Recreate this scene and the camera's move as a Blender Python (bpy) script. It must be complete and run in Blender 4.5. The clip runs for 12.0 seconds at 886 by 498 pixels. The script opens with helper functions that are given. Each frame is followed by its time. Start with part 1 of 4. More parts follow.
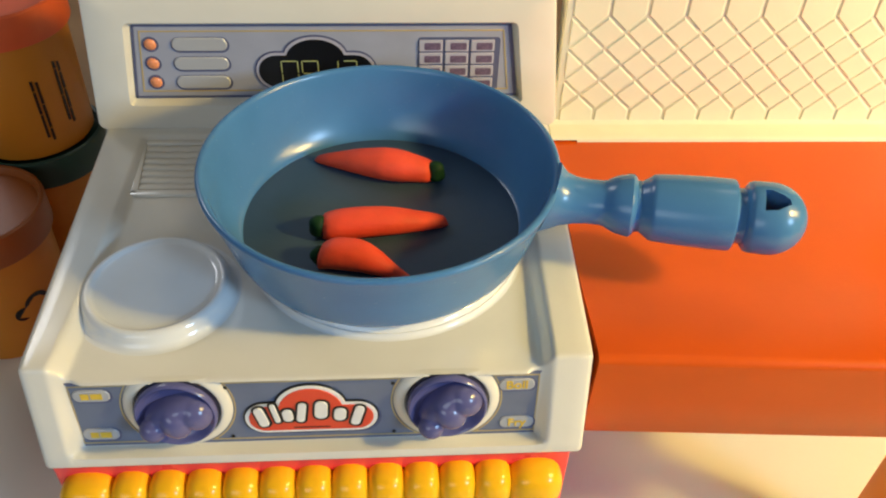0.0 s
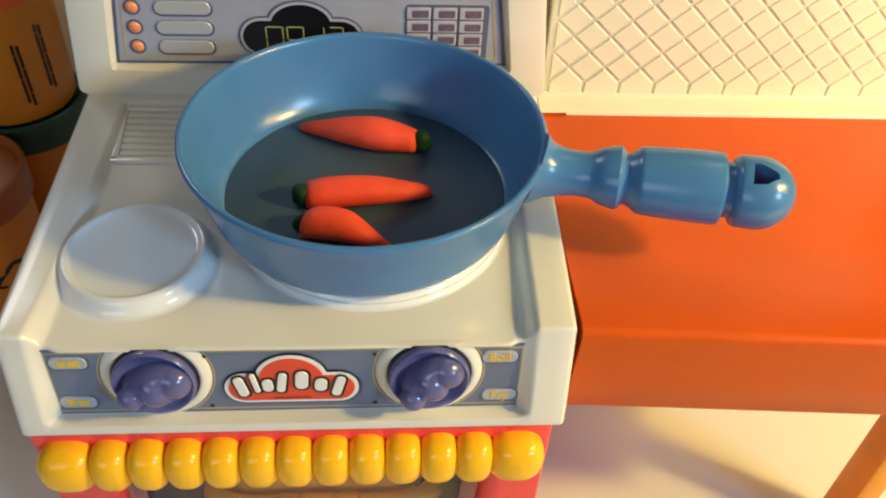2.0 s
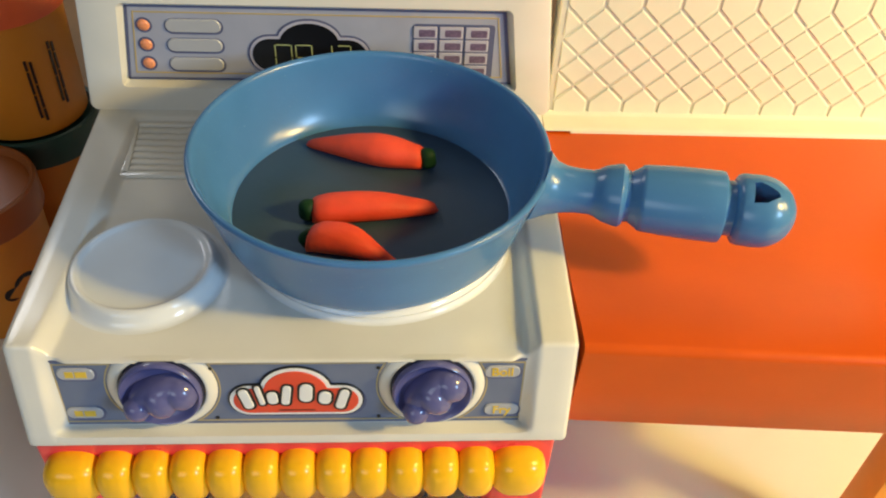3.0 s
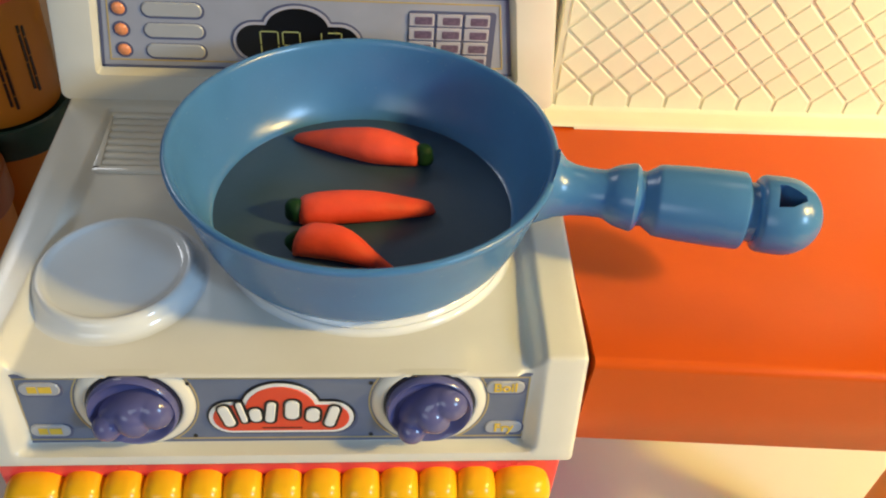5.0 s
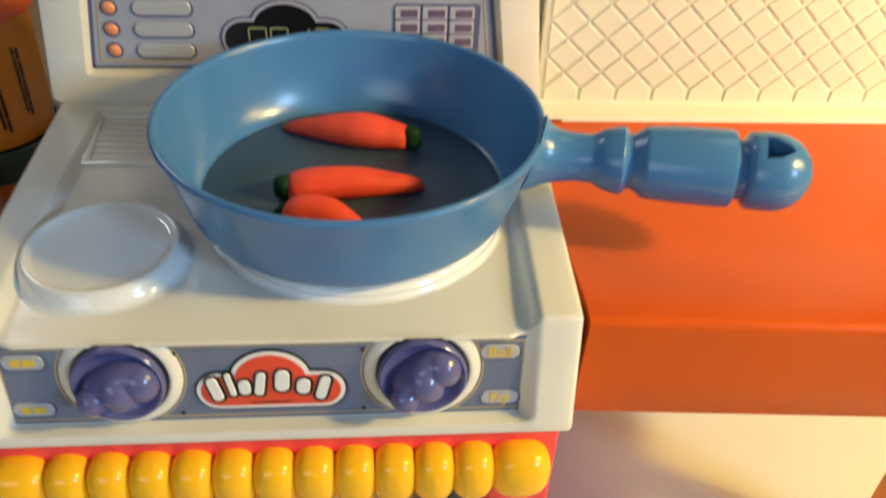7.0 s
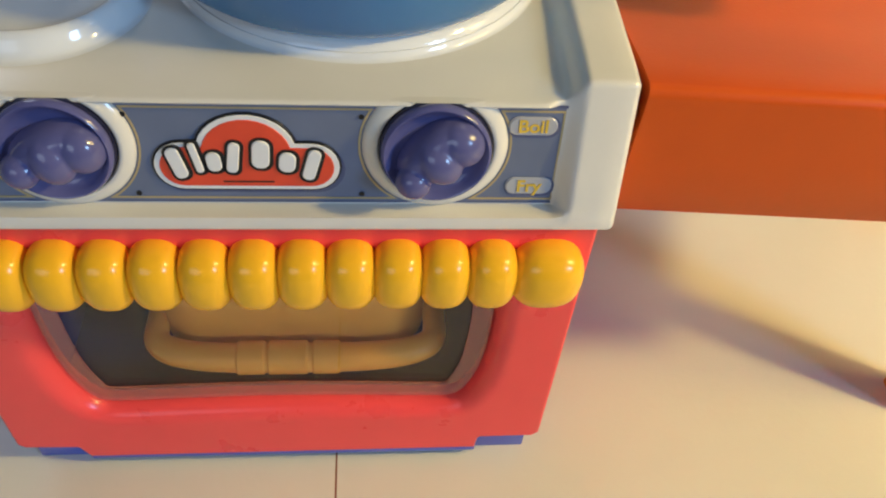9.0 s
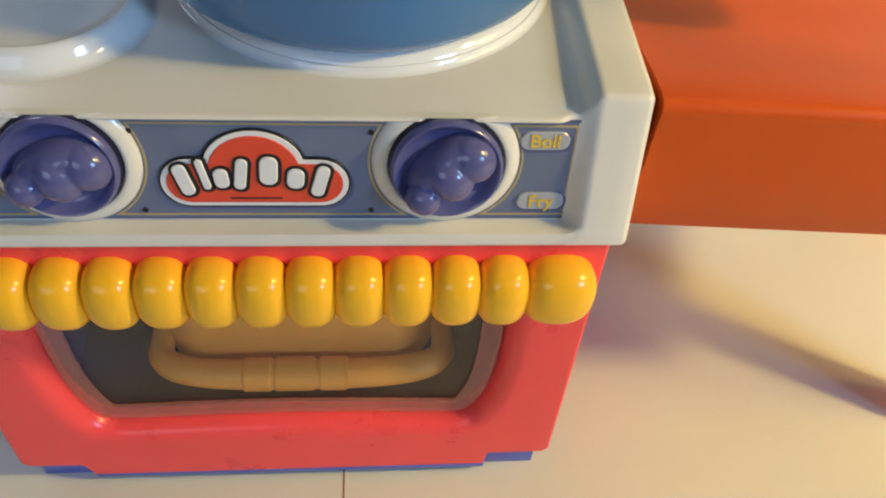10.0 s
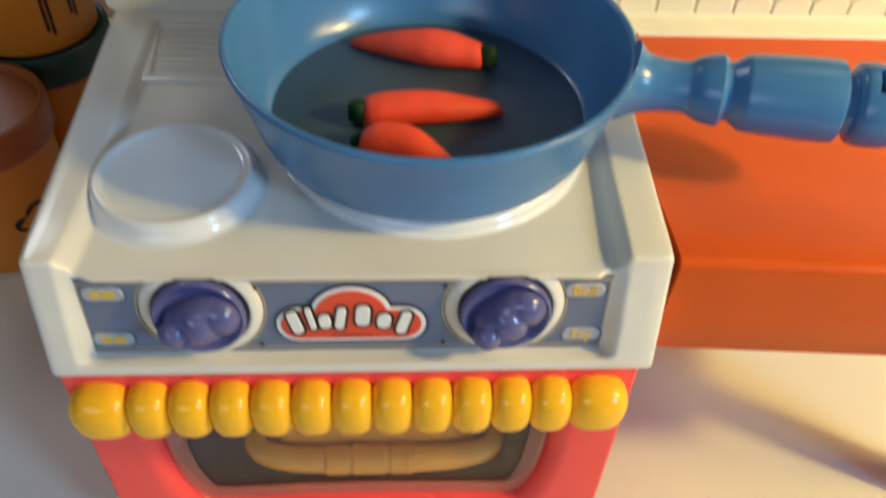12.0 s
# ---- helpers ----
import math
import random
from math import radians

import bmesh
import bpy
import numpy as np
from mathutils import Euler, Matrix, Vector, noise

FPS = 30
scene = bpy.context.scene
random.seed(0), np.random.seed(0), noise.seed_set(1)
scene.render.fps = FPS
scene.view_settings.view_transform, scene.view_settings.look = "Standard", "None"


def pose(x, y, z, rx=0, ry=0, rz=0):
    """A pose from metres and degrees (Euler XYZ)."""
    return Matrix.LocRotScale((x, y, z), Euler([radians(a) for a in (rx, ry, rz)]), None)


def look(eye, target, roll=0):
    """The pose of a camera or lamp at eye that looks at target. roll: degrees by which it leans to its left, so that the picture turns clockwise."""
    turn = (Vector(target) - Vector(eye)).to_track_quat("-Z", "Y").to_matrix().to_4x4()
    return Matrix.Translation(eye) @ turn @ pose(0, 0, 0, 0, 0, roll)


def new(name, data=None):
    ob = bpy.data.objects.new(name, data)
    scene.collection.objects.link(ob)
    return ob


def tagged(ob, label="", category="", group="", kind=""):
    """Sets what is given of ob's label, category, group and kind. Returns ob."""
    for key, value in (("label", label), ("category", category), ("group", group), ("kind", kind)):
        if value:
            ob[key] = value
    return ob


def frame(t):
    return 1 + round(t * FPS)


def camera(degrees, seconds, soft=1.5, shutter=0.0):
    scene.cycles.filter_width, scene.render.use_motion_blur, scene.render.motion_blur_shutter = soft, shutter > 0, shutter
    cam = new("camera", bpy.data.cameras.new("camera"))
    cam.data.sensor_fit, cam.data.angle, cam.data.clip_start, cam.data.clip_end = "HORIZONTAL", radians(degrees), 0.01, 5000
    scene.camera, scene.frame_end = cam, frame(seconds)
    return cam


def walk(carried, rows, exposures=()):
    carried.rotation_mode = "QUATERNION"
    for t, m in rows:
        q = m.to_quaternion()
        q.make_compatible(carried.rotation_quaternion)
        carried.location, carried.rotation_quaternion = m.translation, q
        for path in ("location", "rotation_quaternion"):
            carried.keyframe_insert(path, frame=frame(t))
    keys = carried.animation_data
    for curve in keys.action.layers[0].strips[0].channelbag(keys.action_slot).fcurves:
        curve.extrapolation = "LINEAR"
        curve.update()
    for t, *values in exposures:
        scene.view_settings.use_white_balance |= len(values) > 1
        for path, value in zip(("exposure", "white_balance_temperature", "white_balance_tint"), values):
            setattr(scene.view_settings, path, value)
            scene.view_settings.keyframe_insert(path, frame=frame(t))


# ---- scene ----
cam = camera(56.17, 12.0, soft=2.0, shutter=0.5)
PATH = [
    (0, (0.02274, -0.13517, 0.30222), (0.03990, 0.08687, 0.10122), 1.90),
    (0.5, (0.02411, -0.12478, 0.30012), (0.04219, 0.09310, 0.09468), 2.57),
    (1, (0.02179, -0.12534, 0.29729), (0.04397, 0.09373, 0.09353), 3.49),
    (1.5, (0.02276, -0.12887, 0.29838), (0.04253, 0.08917, 0.09328), 3.31),
    (2, (0.02458, -0.13437, 0.29862), (0.04519, 0.08207, 0.09191), 3.37),
    (2.5, (0.02569, -0.1379, 0.30036), (0.04445, 0.08079, 0.09586), 3.26),
    (4.5, (0.02186, -0.1248, 0.29391), (0.04015, 0.09754, 0.09333), 3.50),
    (5, (0.02262, -0.12132, 0.29045), (0.04628, 0.09736, 0.08644), 4.71),
    (5.5, (0.02611, -0.12953, 0.29552), (0.05155, 0.09159, 0.09438), 3.48),
    (6, (0.02797, -0.13693, 0.2951), (0.05000, 0.08764, 0.09741), 2.31),
    (6.5, (0.02681, -0.14002, 0.29215), (0.04934, 0.08618, 0.09638), 2.45),
    (7, (0.02517, -0.13757, 0.26862), (0.04907, 0.09800, 0.08440), 2.79),
    (7.5, (0.02715, -0.12595, 0.23202), (0.04444, 0.08949, 0.02396), 2.77),
    (7.7, (0.02417, -0.12368, 0.22891), (0.04685, 0.08816, 0.01769), 3.89),
    (9.3, (0.02198, -0.11963, 0.22577), (0.04979, 0.08000, 0.00357), 5.90),
    (9.5, (0.01995, -0.11988, 0.22247), (0.04951, 0.08357, 0.00398), 5.73),
    (10, (0.02115, -0.11648, 0.22611), (0.04734, 0.08608, 0.00637), 5.16),
    (10.5, (0.022, -0.11609, 0.22313), (0.04493, 0.08995, 0.00628), 4.06),
    (11, (0.0254, -0.11346, 0.2236), (0.04402, 0.08883, 0.00284), 3.58),
    (11.5, (0.01725, -0.12262, 0.23291), (0.04616, 0.07722, 0.01104), 5.96),
    (11.8, (0.00996, -0.12616, 0.25693), (0.03173, 0.08014, 0.04021), 4.62),
    (12, (0.00977, -0.1238, 0.27185), (0.02666, 0.08527, 0.05736), 2.98),
]
EXPOSURES = [(0, 0.07, 6500, 9), (7.0, 0.06, 6500, 9), (7.6, -0.14, 6500, 11), (9.3, -0.24, 5900, 12), (11.5, -0.24, 5900, 12), (12, -0.06, 6050, 10)]
walk(cam, [(t, look(eye, target, roll)) for t, eye, target, roll in PATH], EXPOSURES)

# ---------------------------------------------------------------- light
world = bpy.data.worlds.new("world")
scene.world = world
world.use_nodes = True
world.node_tree.nodes["Background"].inputs["Color"].default_value = (0.55, 0.6, 0.7, 1)
world.node_tree.nodes["Background"].inputs["Strength"].default_value = 0.015


def lamp(name, kind, m, energy, colour, **more):
    data = bpy.data.lights.new(name, kind)
    data.energy, data.color = energy, colour
    ob = new(name, data)
    ob.matrix_world = m
    return ob


# the warm bulb of a desk lamp, to the right of the counter and in front of it
bulb = lamp("desk_lamp_bulb", "POINT", pose(0.45, -0.125, 0.41), 9.4, (1.0, 0.72, 0.23))
bulb.data.shadow_soft_size = 0.024
# a second, lower and yellower bulb beside it
low_bulb = lamp("low_lamp_bulb", "POINT", pose(0.47, -0.045, 0.315), 2.7, (1.0, 0.68, 0.18))
low_bulb.data.shadow_soft_size = 0.05
# daylight through the window to the right
east_daylight = lamp("east_window_daylight", "AREA", look((1.95, -1.64, 1.06), (0, 0.06, 0.14)), 32.0, (0.40, 0.66, 1.0))
east_daylight.data.shape, east_daylight.data.size, east_daylight.data.size_y = "RECTANGLE", 0.44, 0.40
# dim evening daylight through the wide window behind the camera, on the left
daylight = lamp("window_daylight", "AREA", look((-0.90, -1.86, 0.90), (0, 0.05, 0.1)), 9.2, (0.78, 0.88, 1.0))
daylight.data.shape, daylight.data.size, daylight.data.size_y = "RECTANGLE", 1.15, 0.80
# daylight through the high window behind the stove
north_daylight = lamp("back_window_daylight", "AREA", look((-1.06, 1.24, 1.33), (-0.05, 0.05, 0.13)), 6.0, (0.84, 0.86, 0.92))
north_daylight.data.shape, north_daylight.data.size, north_daylight.data.size_y = "RECTANGLE", 0.50, 0.40
# the ceiling lamp of the room
ceiling_glow = lamp("ceiling_lamp_light", "AREA", look((0.62, 0.58, 1.58), (0.10, 0.03, 0.12)), 1.3, (1.0, 0.9, 0.74))
ceiling_glow.data.shape, ceiling_glow.data.size = "DISK", 0.42


# ---------------------------------------------------------------- materials
def material(name, colour, rough=0.4, metal=0.0, vary=0.08, scale=60.0, bump=0.04, bump_scale=900.0, coat=0.0, spots=None, sss=0.0, spec=0.5):
    """Painted or moulded surface: colour that drifts at two scales, fine relief, uneven gloss."""
    m = bpy.data.materials.new(name)
    m.use_nodes = True
    nt = m.node_tree
    b = nt.nodes["Principled BSDF"]
    co = nt.nodes.new("ShaderNodeTexCoord")
    n1 = nt.nodes.new("ShaderNodeTexNoise")
    n1.inputs["Scale"].default_value, n1.inputs["Detail"].default_value = scale, 5
    n2 = nt.nodes.new("ShaderNodeTexNoise")
    n2.inputs["Scale"].default_value, n2.inputs["Detail"].default_value = bump_scale, 3
    for n in (n1, n2):
        nt.links.new(co.outputs["Object"], n.inputs["Vector"])
    ramp = nt.nodes.new("ShaderNodeValToRGB")
    dark = tuple(c * (1 - vary) for c in colour)
    light = tuple(min(1, c * (1 + vary * 0.6)) for c in colour)
    ramp.color_ramp.elements[0].color, ramp.color_ramp.elements[1].color = (*dark, 1), (*light, 1)
    ramp.color_ramp.elements[0].position, ramp.color_ramp.elements[1].position = 0.3, 0.7
    nt.links.new(n1.outputs["Fac"], ramp.inputs["Fac"])
    last = ramp.outputs["Color"]
    if spots:
        n3 = nt.nodes.new("ShaderNodeTexNoise")
        n3.inputs["Scale"].default_value, n3.inputs["Detail"].default_value = spots[1], 2
        nt.links.new(co.outputs["Object"], n3.inputs["Vector"])
        lim = nt.nodes.new("ShaderNodeMapRange")
        lim.inputs["From Min"].default_value, lim.inputs["From Max"].default_value = spots[2], spots[2] + 0.06
        nt.links.new(n3.outputs["Fac"], lim.inputs["Value"])
        mix = nt.nodes.new("ShaderNodeMix")
        mix.data_type = "RGBA"
        mix.inputs["B"].default_value = (*spots[0], 1)
        nt.links.new(lim.outputs["Result"], mix.inputs["Factor"])
        nt.links.new(last, mix.inputs["A"])
        last = mix.outputs["Result"]
    nt.links.new(last, b.inputs["Base Color"])
    gloss = nt.nodes.new("ShaderNodeMapRange")
    gloss.inputs["To Min"].default_value, gloss.inputs["To Max"].default_value = rough * 0.85, rough * 1.2
    nt.links.new(n1.outputs["Fac"], gloss.inputs["Value"])
    nt.links.new(gloss.outputs["Result"], b.inputs["Roughness"])
    bp = nt.nodes.new("ShaderNodeBump")
    bp.inputs["Strength"].default_value, bp.inputs["Distance"].default_value = bump, 0.0006
    nt.links.new(n2.outputs["Fac"], bp.inputs["Height"])
    nt.links.new(bp.outputs["Normal"], b.inputs["Normal"])
    b.inputs["Metallic"].default_value, b.inputs["Coat Weight"].default_value = metal, coat
    b.inputs["Specular IOR Level"].default_value = spec
    if sss:
        b.inputs["Subsurface Weight"].default_value = sss
        b.inputs["Subsurface Radius"].default_value = (0.004, 0.002, 0.001)
        b.inputs["Subsurface Scale"].default_value = 1.0
    return m


WHITE = material("white_plastic", (0.75, 0.715, 0.635), 0.17, vary=0.03, bump=0.03)
PANEL_WHITE = material("cream_plastic", (0.79, 0.77, 0.61), 0.38, vary=0.04, bump=0.05)
BLUE = material("blue_plastic", (0.068, 0.200, 0.420), 0.23, spec=0.45, vary=0.07, bump=0.02, bump_scale=700, spots=((0.16, 0.30, 0.46), 1500, 0.72))
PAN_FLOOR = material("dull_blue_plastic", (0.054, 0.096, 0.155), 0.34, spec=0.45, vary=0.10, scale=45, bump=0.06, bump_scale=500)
BURNER_WHITE = material("bright_white_plastic", (0.79, 0.785, 0.76), 0.09, vary=0.03, bump=0.03)
ORANGE = material("orange_plastic", (0.66, 0.091, 0.004), 0.36, spec=0.25, vary=0.08, scale=25, bump=0.05)
RED = material("coral_red_plastic", (1.0, 0.084, 0.074), 0.28, spec=0.35, vary=0.05, bump=0.04)
YELLOW = material("yellow_plastic", (1.0, 0.495, 0.012), 0.22, spec=0.36, vary=0.06, bump=0.03)
OCHRE = material("ochre_plastic", (1.0, 0.45, 0.055), 0.45, vary=0.08, scale=80, bump=0.05)
PURPLE = material("purple_plastic", (0.112, 0.112, 0.275), 0.17, vary=0.08, bump=0.03)
# colour of the shadow painted into the gap round each dial
GAP_SHADE = material("dark_gap_shade", (0.018, 0.018, 0.045), 0.35)
BASE_BLUE = material("base_blue_plastic", (0.10, 0.13, 0.46), 0.35, vary=0.06)
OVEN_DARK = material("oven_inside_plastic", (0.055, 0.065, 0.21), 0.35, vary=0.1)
STICKER = material("grey_blue_sticker", (0.150, 0.178, 0.262), 0.35, vary=0.07, scale=120, bump=0.02)
STICKER_LIGHT = material("light_grey_sticker", (0.36, 0.37, 0.45), 0.35, vary=0.07, scale=90, bump=0.02)
# dark printed rims, and also the painted shade lines and drop shadow
PRINT_AND_SHADE = material("slate_print_and_shade", (0.10, 0.11, 0.20), 0.35, vary=0.1)
GOLD = material("gold_print", (0.50, 0.38, 0.18), 0.4, vary=0.1)
BLACK = material("black_print", (0.006, 0.006, 0.008), 0.3, vary=0.2)
PRINT = material("dark_brown_print", (0.035, 0.014, 0.004), 0.4, vary=0.3, scale=900)
PILL = material("pale_grey_print", (0.43, 0.43, 0.45), 0.3, vary=0.05)
LED = material("orange_print", (0.85, 0.30, 0.13), 0.3, vary=0.15, scale=600)
DIGIT = material("yellow_green_print", (0.40, 0.44, 0.20), 0.4, vary=0.1)
KEY = material("silver_key_print", (0.46, 0.44, 0.52), 0.3, vary=0.1)
KEY_FACE = material("mauve_key_print", (0.15, 0.10, 0.17), 0.35, vary=0.3, scale=900)
LOGO_RED = material("logo_red_print", (0.78, 0.07, 0.025), 0.3, vary=0.06)
LOGO_WHITE = material("logo_white_print", (0.82, 0.80, 0.76), 0.3, vary=0.03)
LETTER_YELLOW = material("yellow_letter_print", (0.78, 0.52, 0.05), 0.4, vary=0.1)
DOUGH = material("orange_red_dough", (0.97, 0.084, 0.030), 0.62, vary=0.1, scale=180, bump=0.3, bump_scale=420, sss=0.2)
DOUGH_GREEN = material("dark_green_dough", (0.005, 0.036, 0.008), 0.6, spec=0.25, vary=0.25, scale=300, bump=0.3, bump_scale=420)
CAN_BODY = material("yellow_tub_plastic", (0.62, 0.225, 0.014), 0.45, vary=0.08, scale=30)
LID_RED = material("red_orange_lid_plastic", (0.78, 0.125, 0.035), 0.4, vary=0.08)
LID_BROWN = material("orange_lid_plastic", (0.32, 0.088, 0.016), 0.4, vary=0.08)
LID_GREEN = material("dark_green_lid_plastic", (0.01, 0.045, 0.03), 0.4, vary=0.15)
PAPER = material("white_paper", (0.74, 0.72, 0.63), 0.75, vary=0.05, scale=14, bump=0.12, bump_scale=260)
PAPER_EDGE = material("reddish_paper_edge", (0.36, 0.16, 0.09), 0.8, vary=0.2)
WOOD = material("table_wood", (0.34, 0.20, 0.10), 0.45, vary=0.25, scale=8)
WALLPAINT = material("wall_paint", (0.28, 0.26, 0.22), 0.8, vary=0.05, scale=3)


def clear_pane():
    m = bpy.data.materials.new("clear_plastic_pane")
    m.use_nodes = True
    nt = m.node_tree
    nt.nodes.remove(nt.nodes["Principled BSDF"])
    out = nt.nodes["Material Output"]
    tr, gl = nt.nodes.new("ShaderNodeBsdfTransparent"), nt.nodes.new("ShaderNodeBsdfGlossy")
    tr.inputs["Color"].default_value = (0.95, 0.94, 0.93, 1)
    gl.inputs["Roughness"].default_value = 0.06
    lw, mx = nt.nodes.new("ShaderNodeLayerWeight"), nt.nodes.new("ShaderNodeMixShader")
    lw.inputs["Blend"].default_value = 0.5
    up, add = nt.nodes.new("ShaderNodeMath"), nt.nodes.new("ShaderNodeMath")
    up.operation, add.operation = "POWER", "MULTIPLY_ADD"
    up.inputs[1].default_value = 5.0
    add.inputs[1].default_value, add.inputs[2].default_value = 0.7, 0.055
    nt.links.new(lw.outputs["Facing"], up.inputs[0])
    nt.links.new(up.outputs[0], add.inputs[0])
    nt.links.new(add.outputs[0], mx.inputs["Fac"])
    nt.links.new(tr.outputs["BSDF"], mx.inputs[1])
    nt.links.new(gl.outputs["BSDF"], mx.inputs[2])
    nt.links.new(mx.outputs["Shader"], out.inputs["Surface"])
    return m


PANE = clear_pane()


def clear_edge():
    # reddish base colour stands in for the red lip reflected in the edge
    m = material("red_tinted_clear_edge", (0.60, 0.22, 0.15), 0.20)
    nt = m.node_tree
    tr, mx = nt.nodes.new("ShaderNodeBsdfTransparent"), nt.nodes.new("ShaderNodeMixShader")
    mx.inputs["Fac"].default_value = 0.50
    nt.links.new(tr.outputs["BSDF"], mx.inputs[1])
    nt.links.new(nt.nodes["Principled BSDF"].outputs["BSDF"], mx.inputs[2])
    nt.links.new(mx.outputs["Shader"], nt.nodes["Material Output"].inputs["Surface"])
    return m


PANE_EDGE = clear_edge()


# ---------------------------------------------------------------- shapes
def finish(ob, bm, mat, smooth=40):
    me = bpy.data.meshes.new(ob if isinstance(ob, str) else ob.name)
    bmesh.ops.recalc_face_normals(bm, faces=bm.faces)
    bm.to_mesh(me)
    bm.free()
    me.materials.append(mat)
    if smooth:
        me.shade_smooth()
        me.set_sharp_from_angle(angle=radians(smooth))
    return me


def part(name, bm, mat, parent, label="", smooth=40, m=None):
    ob = new(name, finish(name, bm, mat, smooth))
    ob.parent = parent
    if m is not None:
        ob.matrix_basis = m
    return tagged(ob, label)


def shared(name, mesh, parent, m, label=""):
    ob = new(name, mesh)
    ob.parent, ob.matrix_basis = parent, m
    return tagged(ob, label)


def thing(name, label, category, group="", at=(0, 0, 0), rz=0.0, kind=""):
    ob = new(name)
    ob.empty_display_size = 0.01
    ob.matrix_basis = pose(*at, 0, 0, rz)
    return tagged(ob, label, category, group, kind)


def solo(name, bm, mat, label, category="", kind="", smooth=40, m=None):
    ob = new(name, finish(name, bm, mat, smooth))
    if m is not None:
        ob.matrix_basis = m
    return tagged(ob, label, category, "", kind)


def box(x0, x1, y0, y1, z0, z1, bevel=0.0, seg=2):
    own = bmesh.new()
    bmesh.ops.create_cube(own, size=1)
    for v in own.verts:
        v.co = Vector(((x0 + x1) / 2 + v.co.x * (x1 - x0), (y0 + y1) / 2 + v.co.y * (y1 - y0), (z0 + z1) / 2 + v.co.z * (z1 - z0)))
    if bevel:
        bmesh.ops.bevel(own, geom=own.edges[:], offset=bevel, segments=seg, affect="EDGES", profile=0.5)
    return own


def join(*bms):
    out = bmesh.new()
    for b in bms:
        me = bpy.data.meshes.new("tmp")
        b.to_mesh(me)
        b.free()
        out.from_mesh(me)
        bpy.data.meshes.remove(me)
    return out


def lathe(profile, n=48, limit=None):
    """Turns (radius, height) pairs round z; limit flattens one side."""
    bm = bmesh.new()
    rings = []
    for r, z in profile:
        if r < 1e-7:
            rings.append([bm.verts.new((0, 0, z))])
        else:
            rings.append([bm.verts.new((r * math.cos(2 * math.pi * k / n), r * math.sin(2 * math.pi * k / n), z)) for k in range(n)])
    if limit:
        for v in bm.verts:
            v.co.y = min(v.co.y, limit + 0.02 * max(0, v.co.y - limit))
    for a, b in zip(rings, rings[1:]):
        for k in range(n):
            quad = [a[k % len(a)], a[(k + 1) % len(a)], b[(k + 1) % len(b)], b[k % len(b)]]
            face = list(dict.fromkeys(quad))
            if len(face) > 2:
                bm.faces.new(face)
    return bm


def plate(outline, z0, z1, bevel=0.0):
    """A flat outline in x, y given depth along z; the upper edge eased by bevel."""
    bm = bmesh.new()
    pts = [Vector((x, y)) for x, y in outline]
    n = len(pts)
    lower = [bm.verts.new((p.x, p.y, z0)) for p in pts]
    if bevel:
        mid = [bm.verts.new((p.x, p.y, z1 - bevel)) for p in pts]
        area = sum(pts[i].x * pts[(i + 1) % n].y - pts[(i + 1) % n].x * pts[i].y for i in range(n))
        top = []
        for i, p in enumerate(pts):
            a, b = (p - pts[i - 1]).normalized(), (pts[(i + 1) % n] - p).normalized()
            t = (a + b).normalized() if (a + b).length > 1e-6 else a
            nrm = Vector((-t.y, t.x)) * (1 if area > 0 else -1)
            q = p + nrm * bevel
            top.append(bm.verts.new((q.x, q.y, z1)))
        loops = [lower, mid, top]
    else:
        loops = [lower, [bm.verts.new((p.x, p.y, z1)) for p in pts]]
    for a, b in zip(loops, loops[1:]):
        for i in range(n):
            bm.faces.new((a[i], a[(i + 1) % n], b[(i + 1) % n], b[i]))
    bm.faces.new(loops[-1])
    bm.faces.new(list(reversed(lower)))
    return bm


def rounded(cx, cy, w, h, r, k=6):
    """The outline of a rectangle with rounded corners."""
    out = []
    for sx, sy, a0 in ((1, 1, 0), (-1, 1, 90), (-1, -1, 180), (1, -1, 270)):
        for i in range(k + 1):
            a = radians(a0 + 90 * i / k)
            out.append((cx + sx * (w / 2 - r) + r * math.cos(a), cy + sy * (h / 2 - r) + r * math.sin(a)))
    return out


def frame_strip(x0, x1, y0, y1, w, z0, z1):
    """Four thin bars round a rectangle."""
    return join(box(x0, x1, y1 - w, y1, z0, z1), box(x0, x1, y0, y0 + w, z0, z1),
                box(x0, x0 + w, y0 + w, y1 - w, z0, z1), box(x1 - w, x1, y0 + w, y1 - w, z0, z1))


def sweep(path, radii, n=16, flat=1.0):
    """A round bar along a list of points, with a radius at each, closed at both ends."""
    bm = bmesh.new()
    pts = [Vector(p) for p in path]
    rings = []
    for i, p in enumerate(pts):
        t = (pts[min(i + 1, len(pts) - 1)] - pts[max(i - 1, 0)]).normalized()
        side = t.cross(Vector((0, 0, 1))).normalized()
        up = side.cross(t).normalized()
        rings.append([bm.verts.new(p + side * radii[i] * math.cos(2 * math.pi * k / n) + up * radii[i] * flat * math.sin(2 * math.pi * k / n)) for k in range(n)])
    for a, b in zip(rings, rings[1:]):
        for k in range(n):
            bm.faces.new((a[k], a[(k + 1) % n], b[(k + 1) % n], b[k]))
    bm.faces.new(rings[0])
    bm.faces.new(list(reversed(rings[-1])))
    return bm


def smoothstep(a, b, x):
    t = min(1, max(0, (x - a) / (b - a)))
    return t * t * (3 - 2 * t)


# ---------------------------------------------------------------- the room
solo("tabletop", box(-0.75, 0.95, -0.45, 0.75, -0.03, -0.0006, 0.002), WOOD, "brown wooden tabletop under white paper", "table", "structure")
solo("floor", box(-1.6, 2.0, -1.9, 1.30, -0.78, -0.74), WOOD, "wooden floor of the room", "floor", "structure")
